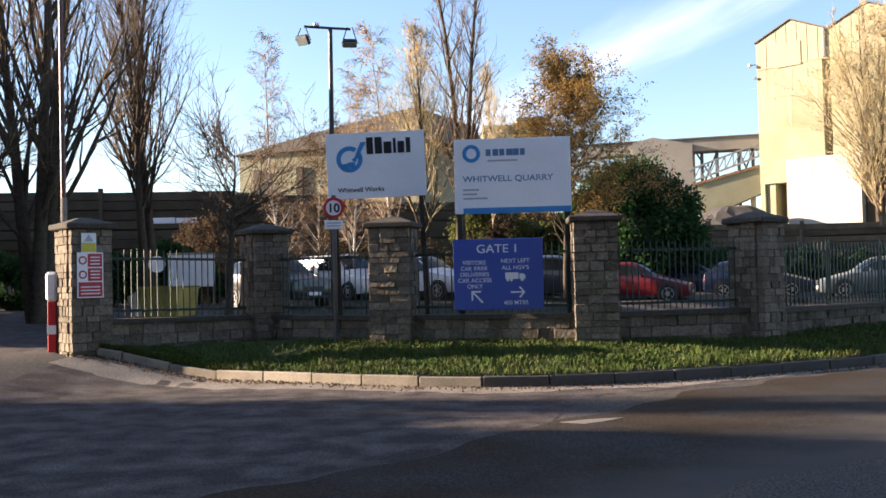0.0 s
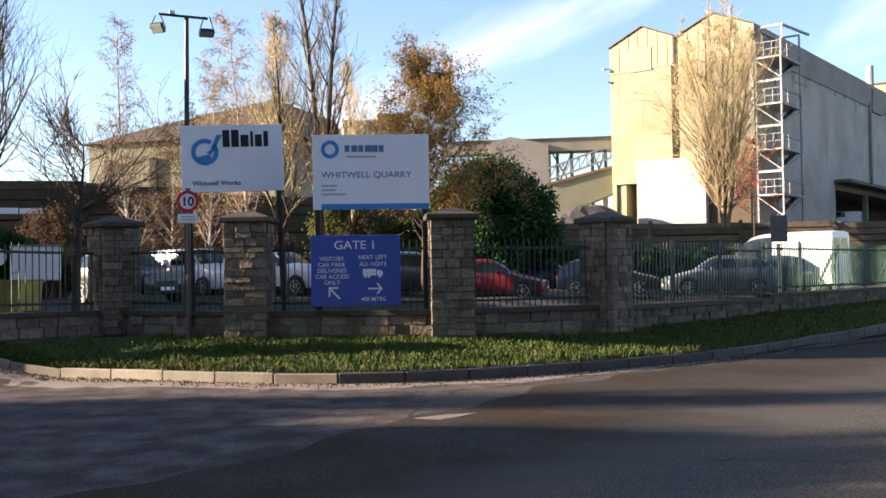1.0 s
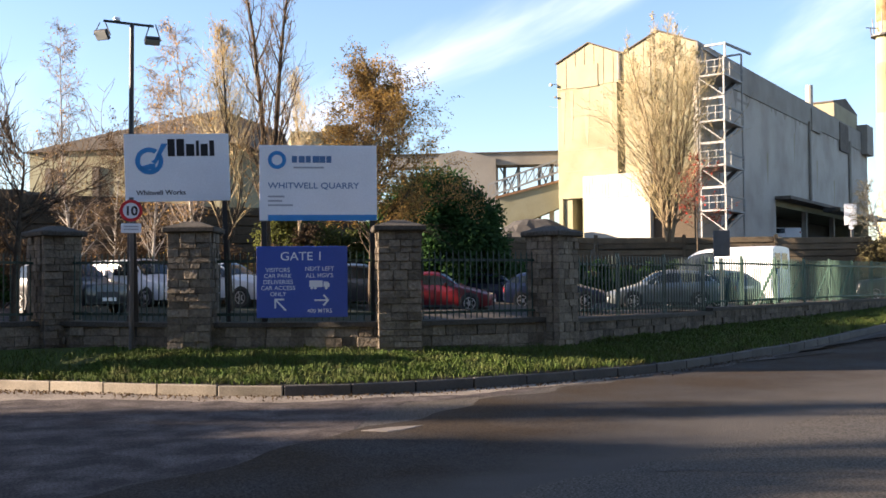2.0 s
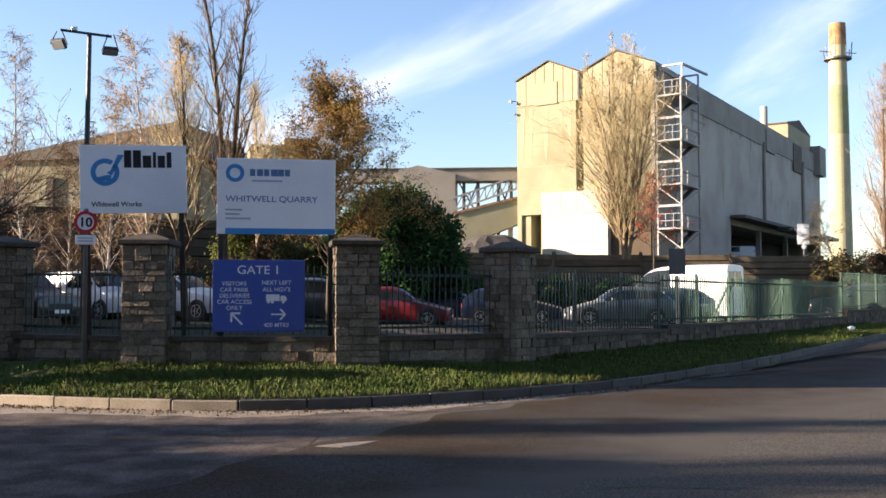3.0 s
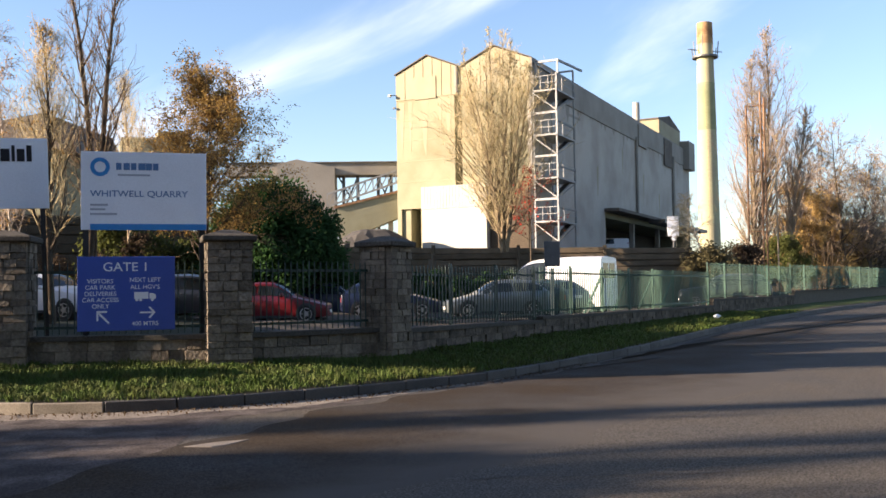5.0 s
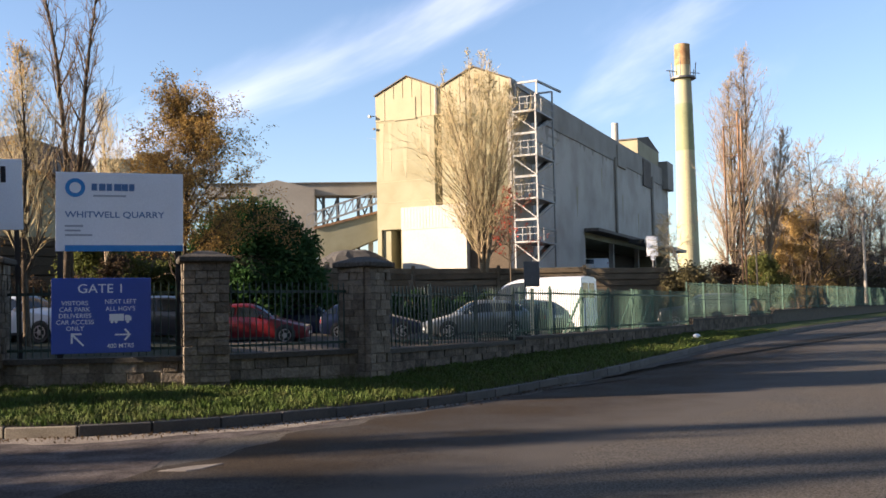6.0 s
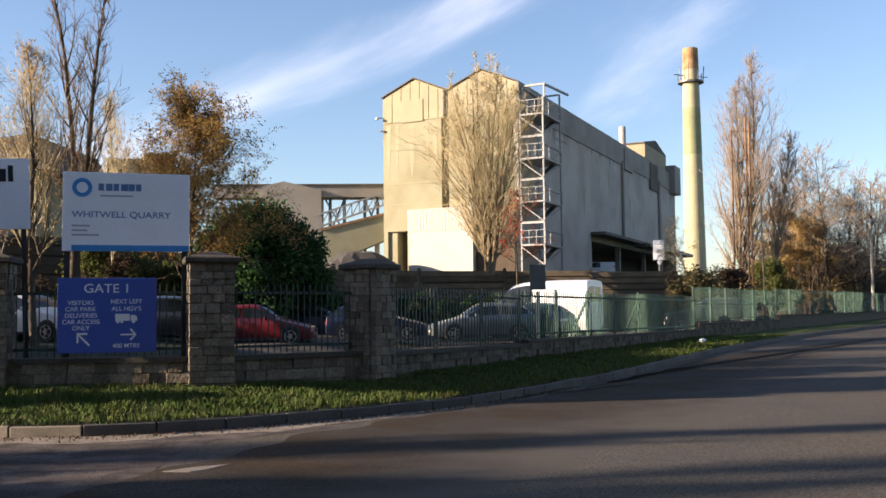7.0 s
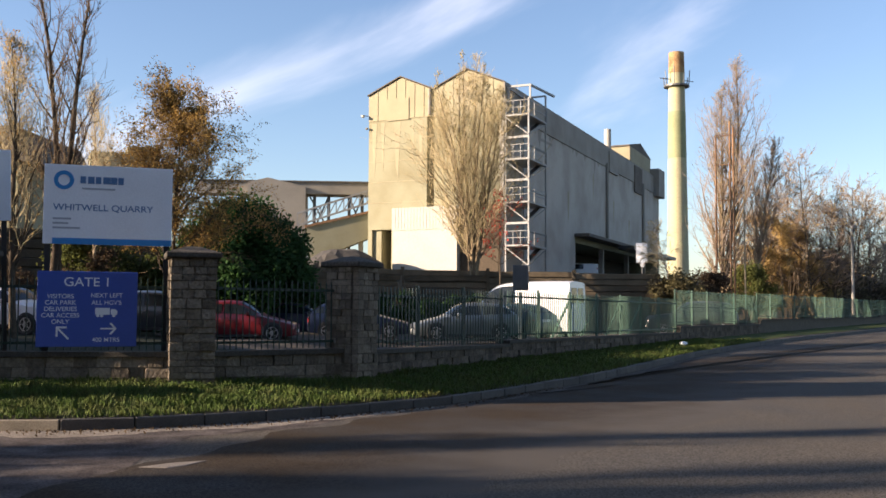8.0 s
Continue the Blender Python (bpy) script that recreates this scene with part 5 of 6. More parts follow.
part("leg", beam(bmesh.new(), (-4.6, 0, 4.5), (-4.9, 0, 7), 0.4), GREY_SHEET, ic)
dome = thing("stone_heap", *at(16.2, 84), 4.4, 0, "dark heap of crushed stone beside the works", "heap")
hb = bmesh.new()
bmesh.ops.create_uvsphere(hb, u_segments=24, v_segments=12, radius=1)
for v in hb.verts:
    v.co = Vector((v.co.x * 3.6, v.co.y * 3, max(-0.2, v.co.z * 2.3))) * (1 + 0.1 * noise.noise(v.co * 3))
part("mound", hb, BAY_SHADE_AND_STONE, dome)

# ---- older buildings behind the trees ----
def shed(name, x, y, z, rz, w, d, h, rise, wall, roof, label, doors=0):
    t = thing(name, x, y, z, rz, label, "building")
    g = bmesh.new()
    prism(g, [(-w / 2, 0), (w / 2, 0), (w / 2, h), (0, h + rise), (-w / 2, h)], 0, d)
    part("wall", g, wall, t)
    for sx in (-1, 1):
        r = bmesh.new()
        prism(r, [(sx * (w / 2 + 0.3), h - 0.12), (0, h + rise + 0.02), (0, h + rise + 0.2), (sx * (w / 2 + 0.3), h + 0.06)], -0.3, d + 0.3)
        part("roof", r, roof, t)
    for i in range(doors):
        part("door", box(-w / 2 + 1.2 + i * 2.6, -0.06, 0.5, -w / 2 + 2.6 + i * 2.6, 0.05, 3.0, bevel=0.02), GREY_SHEET, t)
    return t


# long side of the first shed faces the road
s1 = thing("lime_shed", -11.83, 59.3, 4.0, -24, "long ochre works shed with grey pitched roof", "building")
part("wall", box(0, 0, 0, 11.9, 8, 4.97), OCHRE, s1)
part("roof", prism(bmesh.new(), [(-0.3, 4.9), (12.6, 4.9), (11.6, 6.75), (5.4, 5.85)], -0.3, 8.3), ROOF_GREY, s1)
for i in range(4):
    part("buttress", box(1.1 + i * 2.9, -0.2, 0, 1.5 + i * 2.9, 0, 4.0), ROOF_GREY, s1)
shed("lime_shed", 0.65, 63.4, 4.0, 2, 5.8, 8, 5.53, 1.0, GREY_SHEET, ROOF_GREY, "grey works shed behind the name boards")
tb = thing("hopper_house", 6.66, 95.77, 5.0, 0, "ochre stepped hopper house above the trees", "building")
part("wall", box(-2.6, 0, 0, 0.6, 5, 15.83 - 5.0), OCHRE, tb)
part("wall", box(0.6, 0, 0, 3.4, 5, 16.51 - 5.0), OCHRE, tb)

# ---- vehicles ----
GLASS = material("car_glass", (0.015, 0.02, 0.022), rough=0.04, vary=0.0, bump=0)
TYRE = material("tyre_rubber", (0.02, 0.02, 0.02), rough=0.9, vary=0.2, bump=0.1)
ALLOY = material("alloy_wheel", (0.5, 0.5, 0.5), rough=0.3, metal=0.8, vary=0.1, bump=0)
LIGHT = material("headlamp", (0.75, 0.78, 0.8), rough=0.08, vary=0.0, bump=0)
TAIL = material("tail_lamp", (0.35, 0.02, 0.02), rough=0.15, vary=0.0, bump=0)
TRIM = material("black_trim", (0.025, 0.025, 0.026), rough=0.6, vary=0.1, bump=0)
PLATE = material("number_plate", (0.7, 0.7, 0.66), rough=0.4, vary=0.03, bump=0)


def paint(name, color, metal=0.0):
    return material(name, color, rough=0.3, metal=metal, vary=0.05, scale=2, bump=0, clear=0.3)


# stations from the nose to the tail: x, sill, shoulder, roof, half width below, half width of the roof
SHAPES = {
    "hatch": (4.1, [(0.0, 0.34, 0.55, 0.6, 0.66, 0.5), (0.12, 0.2, 0.62, 0.68, 0.8, 0.66), (0.95, 0.2, 0.84, 0.9, 0.87, 0.72), (1.2, 0.2, 0.9, 0.98, 0.88, 0.68), (1.95, 0.2, 0.94, 1.42, 0.88, 0.6), (2.9, 0.2, 0.97, 1.45, 0.88, 0.6), (3.55, 0.2, 1.0, 1.36, 0.87, 0.58), (3.98, 0.24, 1.0, 1.04, 0.84, 0.64), (4.1, 0.36, 0.72, 0.8, 0.74, 0.6)]),
    "suv": (4.5, [(0.0, 0.4, 0.75, 0.82, 0.74, 0.6), (0.12, 0.28, 0.85, 0.95, 0.86, 0.74), (1.05, 0.28, 1.02, 1.08, 0.91, 0.78), (1.3, 0.28, 1.06, 1.14, 0.92, 0.74), (2.0, 0.28, 1.08, 1.64, 0.92, 0.66), (3.2, 0.28, 1.1, 1.7, 0.92, 0.66), (4.1, 0.28, 1.12, 1.62, 0.91, 0.64), (4.42, 0.34, 1.1, 1.16, 0.88, 0.7), (4.5, 0.45, 0.85, 0.9, 0.8, 0.66)]),
    "small_van": (4.4, [(0.0, 0.36, 0.72, 0.78, 0.72, 0.56), (0.12, 0.25, 0.85, 0.92, 0.85, 0.7), (0.85, 0.24, 1.02, 1.1, 0.9, 0.76), (1.05, 0.24, 1.06, 1.16, 0.91, 0.74), (1.75, 0.24, 1.1, 1.78, 0.91, 0.72), (2.5, 0.24, 1.12, 1.83, 0.91, 0.76), (4.25, 0.24, 1.12, 1.82, 0.91, 0.76), (4.38, 0.26, 1.1, 1.76, 0.9, 0.74), (4.4, 0.4, 1.0, 1.7, 0.88, 0.72)]),
    "panel_van": (5.5, [(0.0, 0.4, 0.9, 0.98, 0.8, 0.62), (0.12, 0.3, 1.02, 1.12, 0.95, 0.76), (0.8, 0.3, 1.25, 1.32, 0.99, 0.82), (1.0, 0.3, 1.3, 1.42, 1.0, 0.8), (1.85, 0.3, 1.35, 2.28, 1.0, 0.78), (3.3, 0.3, 1.35, 2.46, 1.0, 0.84), (5.3, 0.3, 1.35, 2.46, 1.0, 0.86), (5.46, 0.32, 1.35, 2.4, 0.99, 0.84), (5.5, 0.45, 1.2, 2.3, 0.97, 0.82)]),
}


def vehicle(name, shape, x, y, z, heading_, mat, label, category="car", glazed=None):
    """A car or van with its nose towards the compass heading, on its four wheels."""
    size, st = SHAPES[shape]
    t = thing(name, x, y, z, -heading_ - 90, label, category, "parked vehicles")
    van = "van" in shape
    dense = smooth_path(st, 5)

    def ring(xx):
        """The section of the body at xx from the nose: eleven points from sill to sill."""
        for a, b in zip(dense, dense[1:]):
            if xx <= b[0] or b is dense[-1]:
                f = min(1, max(0, (xx - a[0]) / max(1e-6, b[0] - a[0])))
                sx, sill, sh, roof, hw, hr = (p + (q - p) * f for p, q in zip(a, b))
                break
        low = sill + (sh - sill) * 0.35
        cab = roof - sh
        pts = [(-hw * 0.9, sill), (-hw * 0.985, low), (-hw, sill + (sh - sill) * 0.68), (-hw * 0.965, sh), (-hr, roof - 0.22 * min(cab, 0.3)), (-hr * 0.72, roof), (0, roof + 0.025)]
        pts += [(-y_, z_) for y_, z_ in pts[-2::-1]]
        return [Vector((xx - size / 2, y_, z_)) for y_, z_ in pts]

    bm = bmesh.new()
    rings = [[bm.verts.new(v) for v in ring(d[0])] for d in dense]
    m_ = len(rings[0])
    for a, b in zip(rings, rings[1:]):
        for i in range(m_ - 1):
            bm.faces.new((a[i], a[i + 1], b[i + 1], b[i]))
        bm.faces.new((a[m_ - 1], a[0], b[0], b[m_ - 1]))
    bm.faces.new(rings[0])
    bm.faces.new(rings[-1][::-1])
    body = part("body", bm, mat, t, smooth=True)
    body.data.set_sharp_from_angle(angle=radians(40))

    def glazing(name_, x0, x1, i0, i1, f0=0.08, f1=0.9, out=0.02, material_=GLASS):
        """A pane that follows the body between two stations and two lines of the section."""
        g = bmesh.new()
        rows_ = []
        for k in range(9):
            r_ = ring(x0 + (x1 - x0) * k / 8)
            c_ = Vector((r_[0].x, 0, 0.85))
            line = [r_[i0].lerp(r_[i0 + 1], f0), *r_[i0 + 1:i1], r_[i1 - 1].lerp(r_[i1], f1)]
            rows_.append([g.verts.new(p + (p - c_).normalized() * out) for p in line])
        for a, b in zip(rows_, rows_[1:]):
            for i in range(len(a) - 1):
                g.faces.new((a[i], a[i + 1], b[i + 1], b[i]))
        return part(name_, g, material_, t, smooth=True)

    nose, front, back = st[3][0], st[4][0], st[6][0]
    tail = st[7][0]
    glazing("windscreen", nose + 0.06, front - 0.04, 4, 8, 0.1, 0.9)
    if van:
        doors = [(nose + 0.3, front + 1.0)]
    else:
        mid = (front + back) / 2
        doors = [(nose + 0.18, mid - 0.22), (mid - 0.14, back - 0.18), (back - 0.12, back + 0.2)]
    lift = 0.05 if van else 0.02
    for x0, x1 in doors:
        glazing("side_window", x0, x1, 3, 4, 0.1, 0.86, lift)
        glazing("side_window", x0, x1, 8, 9, 0.14, 0.9, lift)
    if not van:
        glazing("rear_window", back + 0.05, tail - 0.04, 4, 8, 0.15, 0.85)
    else:
        for s0, s1 in ((-0.66, -0.06), (0.06, 0.66)):
            part("rear_window", box(size / 2 - 0.02, s0, st[6][3] * 0.62, size / 2 + 0.008, s1, st[6][3] - 0.28, bevel=0.004), GLASS, t)
    # door seams and handles
    for sy in (-1, 1):
        for xd in [d[1] + 0.04 for d in doors[:2]]:
            r_ = ring(xd)
            e_ = [r_[1], r_[2], r_[3]] if sy < 0 else [r_[11], r_[10], r_[9]]
            seam = bmesh.new()
            for a, b in zip(e_, e_[1:]):
                beam(seam, a + Vector((0, sy * 0.002, 0)), b + Vector((0, sy * 0.002, 0)), 0.012)
            part("door_seam", seam, TRIM, t)
            h_ = e_[1].lerp(e_[2], 0.55)
            part("door_handle", box(h_.x - 0.24, h_.y - 0.02, h_.z - 0.015, h_.x - 0.08, h_.y + 0.02, h_.z + 0.015, bevel=0.006), mat, t)
    # wheels
    r = 0.34 if van or shape == "suv" else 0.31
    for wx in (0.85 if van else 0.76, size - 0.8):
        for sy in (-1, 1):
            hw = st[3][4]
            w = bmesh.new()
            rod(w, (wx - size / 2, sy * (hw - 0.2), r), (wx - size / 2, sy * (hw + 0.012), r), r, n=22)
            wheel = part("wheel", w, TYRE, t)
            rim = bmesh.new()
            rod(rim, (wx - size / 2, sy * (hw - 0.02), r), (wx - size / 2, sy * (hw + 0.025), r), r * 0.3, n=12)
            for k in range(5):
                aa = k * 2 * math.pi / 5
                beam(rim, (wx - size / 2, sy * (hw + 0.018), r), (wx - size / 2 + math.cos(aa) * r * 0.66, sy * (hw + 0.018), r + math.sin(aa) * r * 0.66), 0.05, 0.025)
            disc_ = bmesh.new()
            for k in range(20):
                a0, a1 = k * math.pi / 10, (k + 1) * math.pi / 10
                q = [disc_.verts.new((wx - size / 2 + rr_ * math.cos(an), sy * (hw + 0.02), r + rr_ * math.sin(an))) for rr_, an in ((r * 0.62, a0), (r * 0.72, a0), (r * 0.72, a1), (r * 0.62, a1))]
                disc_.faces.new(q)
            part("rim", rim, ALLOY, wheel)
            part("rim_edge", disc_, ALLOY, wheel)
            arch = bmesh.new()
            rod(arch, (wx - size / 2, sy * (hw - 0.24), r + 0.02), (wx - size / 2, sy * (hw + 0.004), r + 0.03), r + 0.055, n=26)
            part("wheel_arch", arch, TRIM, t)
    hx, hz = -size / 2 + 0.08, (st[1][2] + 0.02)
    for sy in (-1, 1):
        part("headlamp", box(hx - 0.02, sy * 0.62 - 0.14, hz - 0.14, hx + 0.18, sy * 0.62 + 0.14, hz - 0.01, bevel=0.03), LIGHT, t)
        tz = 1.35 if van else st[-2][2] - 0.16
        part("tail_lamp", box(size / 2 - 0.14, sy * (st[-2][4] - 0.1) - 0.07, tz - 0.2, size / 2 - 0.03, sy * (st[-2][4] - 0.1) + 0.07, tz, bevel=0.02), TAIL, t)
        part("door_mirror", box(-size / 2 + st[3][0] + 0.35, sy * (st[3][4] + 0.08) - 0.09, st[3][2] + 0.02, -size / 2 + st[3][0] + 0.5, sy * (st[3][4] + 0.08) + 0.09, st[3][2] + 0.17, bevel=0.04), mat, t)
    part("grille", box(-size / 2 - 0.015, -0.42, st[0][1] + 0.06, -size / 2 + 0.05, 0.42, st[0][2] - 0.04, bevel=0.02), TRIM, t)
    part("number_plate", box(-size / 2 - 0.03, -0.26, st[0][1] + 0.0, -size / 2 - 0.016, 0.26, st[0][1] + 0.11), PLATE, t)
    part("number_plate", box(size / 2 + 0.005, -0.26, 0.72, size / 2 + 0.02, 0.26, 0.83), PLATE, t)
    for sy in (-1, 1):
        part("sill_trim", box(-size / 2 + 1.25, sy * st[3][4] * 0.95 - 0.02, st[3][1] - 0.03, size / 2 - 1.2, sy * st[3][4] * 0.95 + 0.02, st[3][1] + 0.06), TRIM, t)
    return t


BLACK_PAINT = paint("black_paint", (0.012, 0.014, 0.018))
WHITE_PAINT = paint("white_paint", (0.75, 0.76, 0.77))
RED_PAINT = paint("red_paint", (0.13, 0.008, 0.012))
NAVY_PAINT = paint("navy_paint", (0.012, 0.02, 0.05))
SILVER_PAINT = paint("silver_paint", (0.2, 0.225, 0.23), 0.6)
GREY_PAINT = paint("grey_paint", (0.05, 0.055, 0.06))
TEAL_PAINT = paint("teal_paint", (0.02, 0.04, 0.045))


def ground_z(x, y):
    return max(site_z(x, y), 0.44) + 0.02


for name, shape, x, y, hd, mat, label, cat in (
    ("suv", "suv", -5.72, 35.02, 140, BLACK_PAINT, "black estate car parked facing the railings", "car"),
    ("small_van", "small_van", -4.14, 41.78, 135, WHITE_PAINT, "small white panel van parked in the yard", "van"),
    ("hatchback", "suv", -0.79, 39.98, 130, WHITE_PAINT, "white car parked behind the gate sign", "car"),
    ("estate_car", "suv", 4.52, 39.74, 100, GREY_PAINT, "grey estate car parked behind the railings", "car"),
    ("hatchback", "hatch", 7.09, 37.33, 112, RED_PAINT, "dark red hatchback parked behind the railings", "car"),
    ("hatchback", "hatch", 11.16, 44.62, 118, NAVY_PAINT, "dark blue hatchback parked in the yard", "car"),
    ("hatchback", "hatch", 12.43, 40.12, 110, NAVY_PAINT, "navy hatchback parked behind a stone pillar", "car"),
    ("hatchback", "hatch", 15.75, 36.85, 280, SILVER_PAINT, "silver-grey hatchback parked behind the green railings", "car"),
    ("hatchback", "hatch", 18.1, 37.9, 335, TEAL_PAINT, "dark teal hatchback parked beside the white van", "car"),
    ("panel_van", "panel_van", 21.02 - 0.6, 41.06 + 0.3, 322, WHITE_PAINT, "large white high-roof panel van behind green railings", "van"),
    # car body added to stand for a dark rounded patch behind the mesh
    ("estate_car", "suv", 31.2, 43.6, 300, BLACK_PAINT, "black car shape added for a dark patch behind the green mesh fence", "car"),
):
    vehicle(name, shape, x, y, ground_z(x, y), hd, mat, label, cat)
van_at = B0 + EX * 31.5 + EY * 2.6
vehicle("pickup_van", "small_van", van_at.x, van_at.y, terrace_z(van_at.x, van_at.y) - 0.05, 285, WHITE_PAINT, "white van standing in the loading bay", "van")

# ---- yard things ----
SKIP_YELLOW = material("skip_yellow", (0.42, 0.33, 0.07), rough=0.6, vary=0.3, scale=2, bump=0.15, tint=(0.2, 0.13, 0.05))
CREAM = material("cream_paint", (0.55, 0.5, 0.36), rough=0.6, vary=0.2, scale=2, bump=0.05)
sx_, sy_ = -8.27, 29.88
sk = thing("skip", sx_, sy_, site_z(sx_, sy_) + 0.02, -16, "yellow steel waste skip with cream end in the yard", "skip")
part("body", prism(bmesh.new(), [(-0.45, 0.0), (0.95, 0.0), (1.05, 0.86), (-0.6, 0.86)], -0.7, 0.7), SKIP_YELLOW, sk)
part("end_plate", prism(bmesh.new(), [(-0.47, 0.0), (-0.62, 0.55), (-1.05, 0.55), (-0.95, 0.35), (-0.75, 0.0)], -0.7, 0.7), CREAM, sk, "cream sloping end")
part("end_plate", prism(bmesh.new(), [(-0.62, 0.55), (-0.62, 0.8), (-1.05, 0.62), (-1.05, 0.55)], -0.72, 0.72), CREAM, sk, "cream sloping end")
part("rim", box(-0.64, -0.76, 0.84, 1.09, -0.68, 0.92), SKIP_YELLOW, sk)
part("rim", box(-0.64, 0.68, 0.84, 1.09, 0.76, 0.92), SKIP_YELLOW, sk)
for dx in (-0.2, 0.25, 0.7):
    part("rib", box(dx - 0.04, -0.76, 0.02, dx + 0.04, -0.69, 0.84), SKIP_YELLOW, sk)
cxx, cyy = -9.95, 38.79
cn = thing("ribbed_panel", cxx, cyy + 1.2, site_z(cxx, cyy) + 0.02, 15, "white ribbed metal panel on legs in the yard", "panel")
part("body", box(-0.9, 0, 0.7, 0.9, 0.3, 2.0, bevel=0.02), WHITE_SIGN, cn)
for i in range(8):
    part("rib", box(-0.87 + i * 0.225, -0.03, 0.74, -0.87 + i * 0.225 + 0.15, -0.001, 1.97), WHITE_SIGN, cn)
part("frame", box(-0.93, -0.05, 1.97, 0.93, 0.0, 2.05), GREY_SHEET, cn)
for dx in (-0.9, 0.82):
    part("leg", box(dx, 0.05, -0.05, dx + 0.08, 0.2, 0.7), GREY_SHEET, cn)
sk.scale = (0.8, 0.8, 0.95)
pl = thing("pale_strip_panel", -12.05, 45.43, 4.23, 6, "pale narrow panel fixed along the boards", "panel")
part("panel", box(-1.0, -0.05, 0, 0.05, 0.0, 0.26, bevel=0.01), WHITE_SIGN, pl)
part("panel", box(0.1, -0.05, 0.0, 1.0, 0.0, 0.24, bevel=0.01), WHITE_SIGN, pl)
rsn = thing("round_sign", -5.5, 19.44 , 0.5, 20, "round white sign on the railings, seen from behind", "sign")
part("plate", disc(bmesh.new(), 0, 1.92 - 0.5, 0, 0.16, -0.01, 0.01, 28), WHITE_SIGN, rsn)
part("post", rod(bmesh.new(), (0, 0.03, 0), (0, 0.03, 1.45), 0.02), GREY_POST, rsn)
gb_ = thing("barrier_post", -6.59, 17.07, 0.44, 0, "red and white gate barrier post beside the pillar", "barrier")
part("post", box(-0.07, -0.07, 0, 0.07, 0.07, 0.85, bevel=0.01), RED_SIGN, gb_)
part("cap", box(-0.1, -0.1, 0.85, 0.1, 0.1, 1.35, bevel=0.05), WHITE_SIGN, gb_, "white padded top")
part("band", box(-0.075, -0.076, 0.3, 0.075, -0.071, 0.45), WHITE_SIGN, gb_)
fp = thing("flagpole", -6.83, 18.26, 0.44, 0, "tall rust-red steel pole behind the gate pillar", "pole")
part("pole", rod(bmesh.new(), (0, 0, 0), (-0.02, 0, 9.0), 0.05, 0.04, 10), material("red_brown_paint", (0.14, 0.05, 0.04), rough=0.5, vary=0.3, scale=5, bump=0.05), fp)
part("collar", rod(bmesh.new(), (0, 0, 2.1), (0, 0, 2.7), 0.055, n=10), GREY_SHEET, fp)

# post with a board seen from behind, by the green railings
bp = thing("notice_post", 14.26, 28.78, 0.45, -24, "notice board seen from behind on a cream post", "sign")
part("post", box(-0.055, -0.04, 0, 0.055, 0.04, 1.75), CREAM, bp)
part("board", box(-0.24, -0.03, 1.8, 0.26, 0.03, 2.6, bevel=0.01), GREY_POST, bp, "grey back of the notice board")
ws = thing("white_sign_post", 33.81, 52.15, 3.4, -30, "white rectangular sign on a thin post", "sign")
part("post", rod(bmesh.new(), (0, 0.06, 0), (0, 0.06, 5.72 - 3.4), 0.05), GREY_POST, ws)
part("panel", box(-0.36, -0.02, 4.59 - 3.4, 0.3, 0.02, 5.78 - 3.4, bevel=0.01), WHITE_SIGN, ws)
part("lower_plate", disc(bmesh.new(), 0, 4.46 - 3.4, 0, 0.14, -0.025, -0.021, 16), WHITE_SIGN, ws)
# lattice mast
lm = thing("lattice_mast", 39.05, 50.9, 1.2, -36, "rusty brown steel lattice mast beside the road", "mast")
mh = 13.34 - 1.2
for dx, hh in ((-0.62, mh * 0.93), (0.22, mh), (0.42, mh * 0.97)):
    part("upright", rod(bmesh.new(), (dx, 0, 0 if dx > 0 else mh * 0.25), (dx, 0, hh), 0.06, n=8), RUST, lm)
for f in (0.3, 0.45, 0.6, 0.78, 0.93):
    part("crossbar", rod(bmesh.new(), (-0.7, 0, mh * f), (0.45, 0, mh * f), 0.03, n=6), RUST, lm)
    part("hoop", rod(bmesh.new(), (-0.62, -0.3, mh * f + 0.1), (0.22, -0.3, mh * f + 0.1), 0.025, n=6), PALE_BARK, lm)
part("upright", rod(bmesh.new(), (1.05, 0, 0), (1.0, 0, mh * 0.62), 0.05, n=8), PALE_BARK, lm)
rl = thing("street_lamp", 58.93, 61.49, 1.5, 0, "slim pale concrete lamp post beside the road", "lamp post")
part("pole", rod(bmesh.new(), (0, 0, 0), (0, 0, 8.23 - 1.5), 0.13, 0.08, 10), CONCRETE, rl)
part("head", box(-0.12, -0.3, 8.23 - 1.5, 0.12, 0.12, 8.41 - 1.45, bevel=0.03), CONCRETE, rl)
lt = thing("litter", 20.87, 29.52, 0.53, 20, "crumpled white plastic litter on the verge", "litter")
lb = bmesh.new()
bmesh.ops.create_icosphere(lb, subdivisions=2, radius=1)
for v in lb.verts:
    v.co = Vector((v.co.x * 0.17, v.co.y * 0.1, v.co.z * 0.07)) * (1 + 0.45 * noise.noise(v.co * 2.3))
part("bag", lb, WHITE_SIGN, lt)

# ---- road details ----
STRIP = material("new_asphalt", (0.037, 0.026, 0.016), rough=0.95, spec=0.12, vary=0.45, scale=0.6, bump=1.0, bump_scale=55, grain=1.1, tint=(0.05, 0.047, 0.045))
inner = smooth_path([(-12, 1.5), (-5, 5.2), (-1.69, 7.36), (-0.87, 8.14), (-0.11, 8.89), (1.17, 10.56), (2.3, 12.0), (3.6, 13.2), (5.0, 14.25), (6.9, 15.45), (9.3, 17.45), (12.0, 19.75), (18.5, 25.6), (31, 35.9), (48.5, 47.8)], 6)
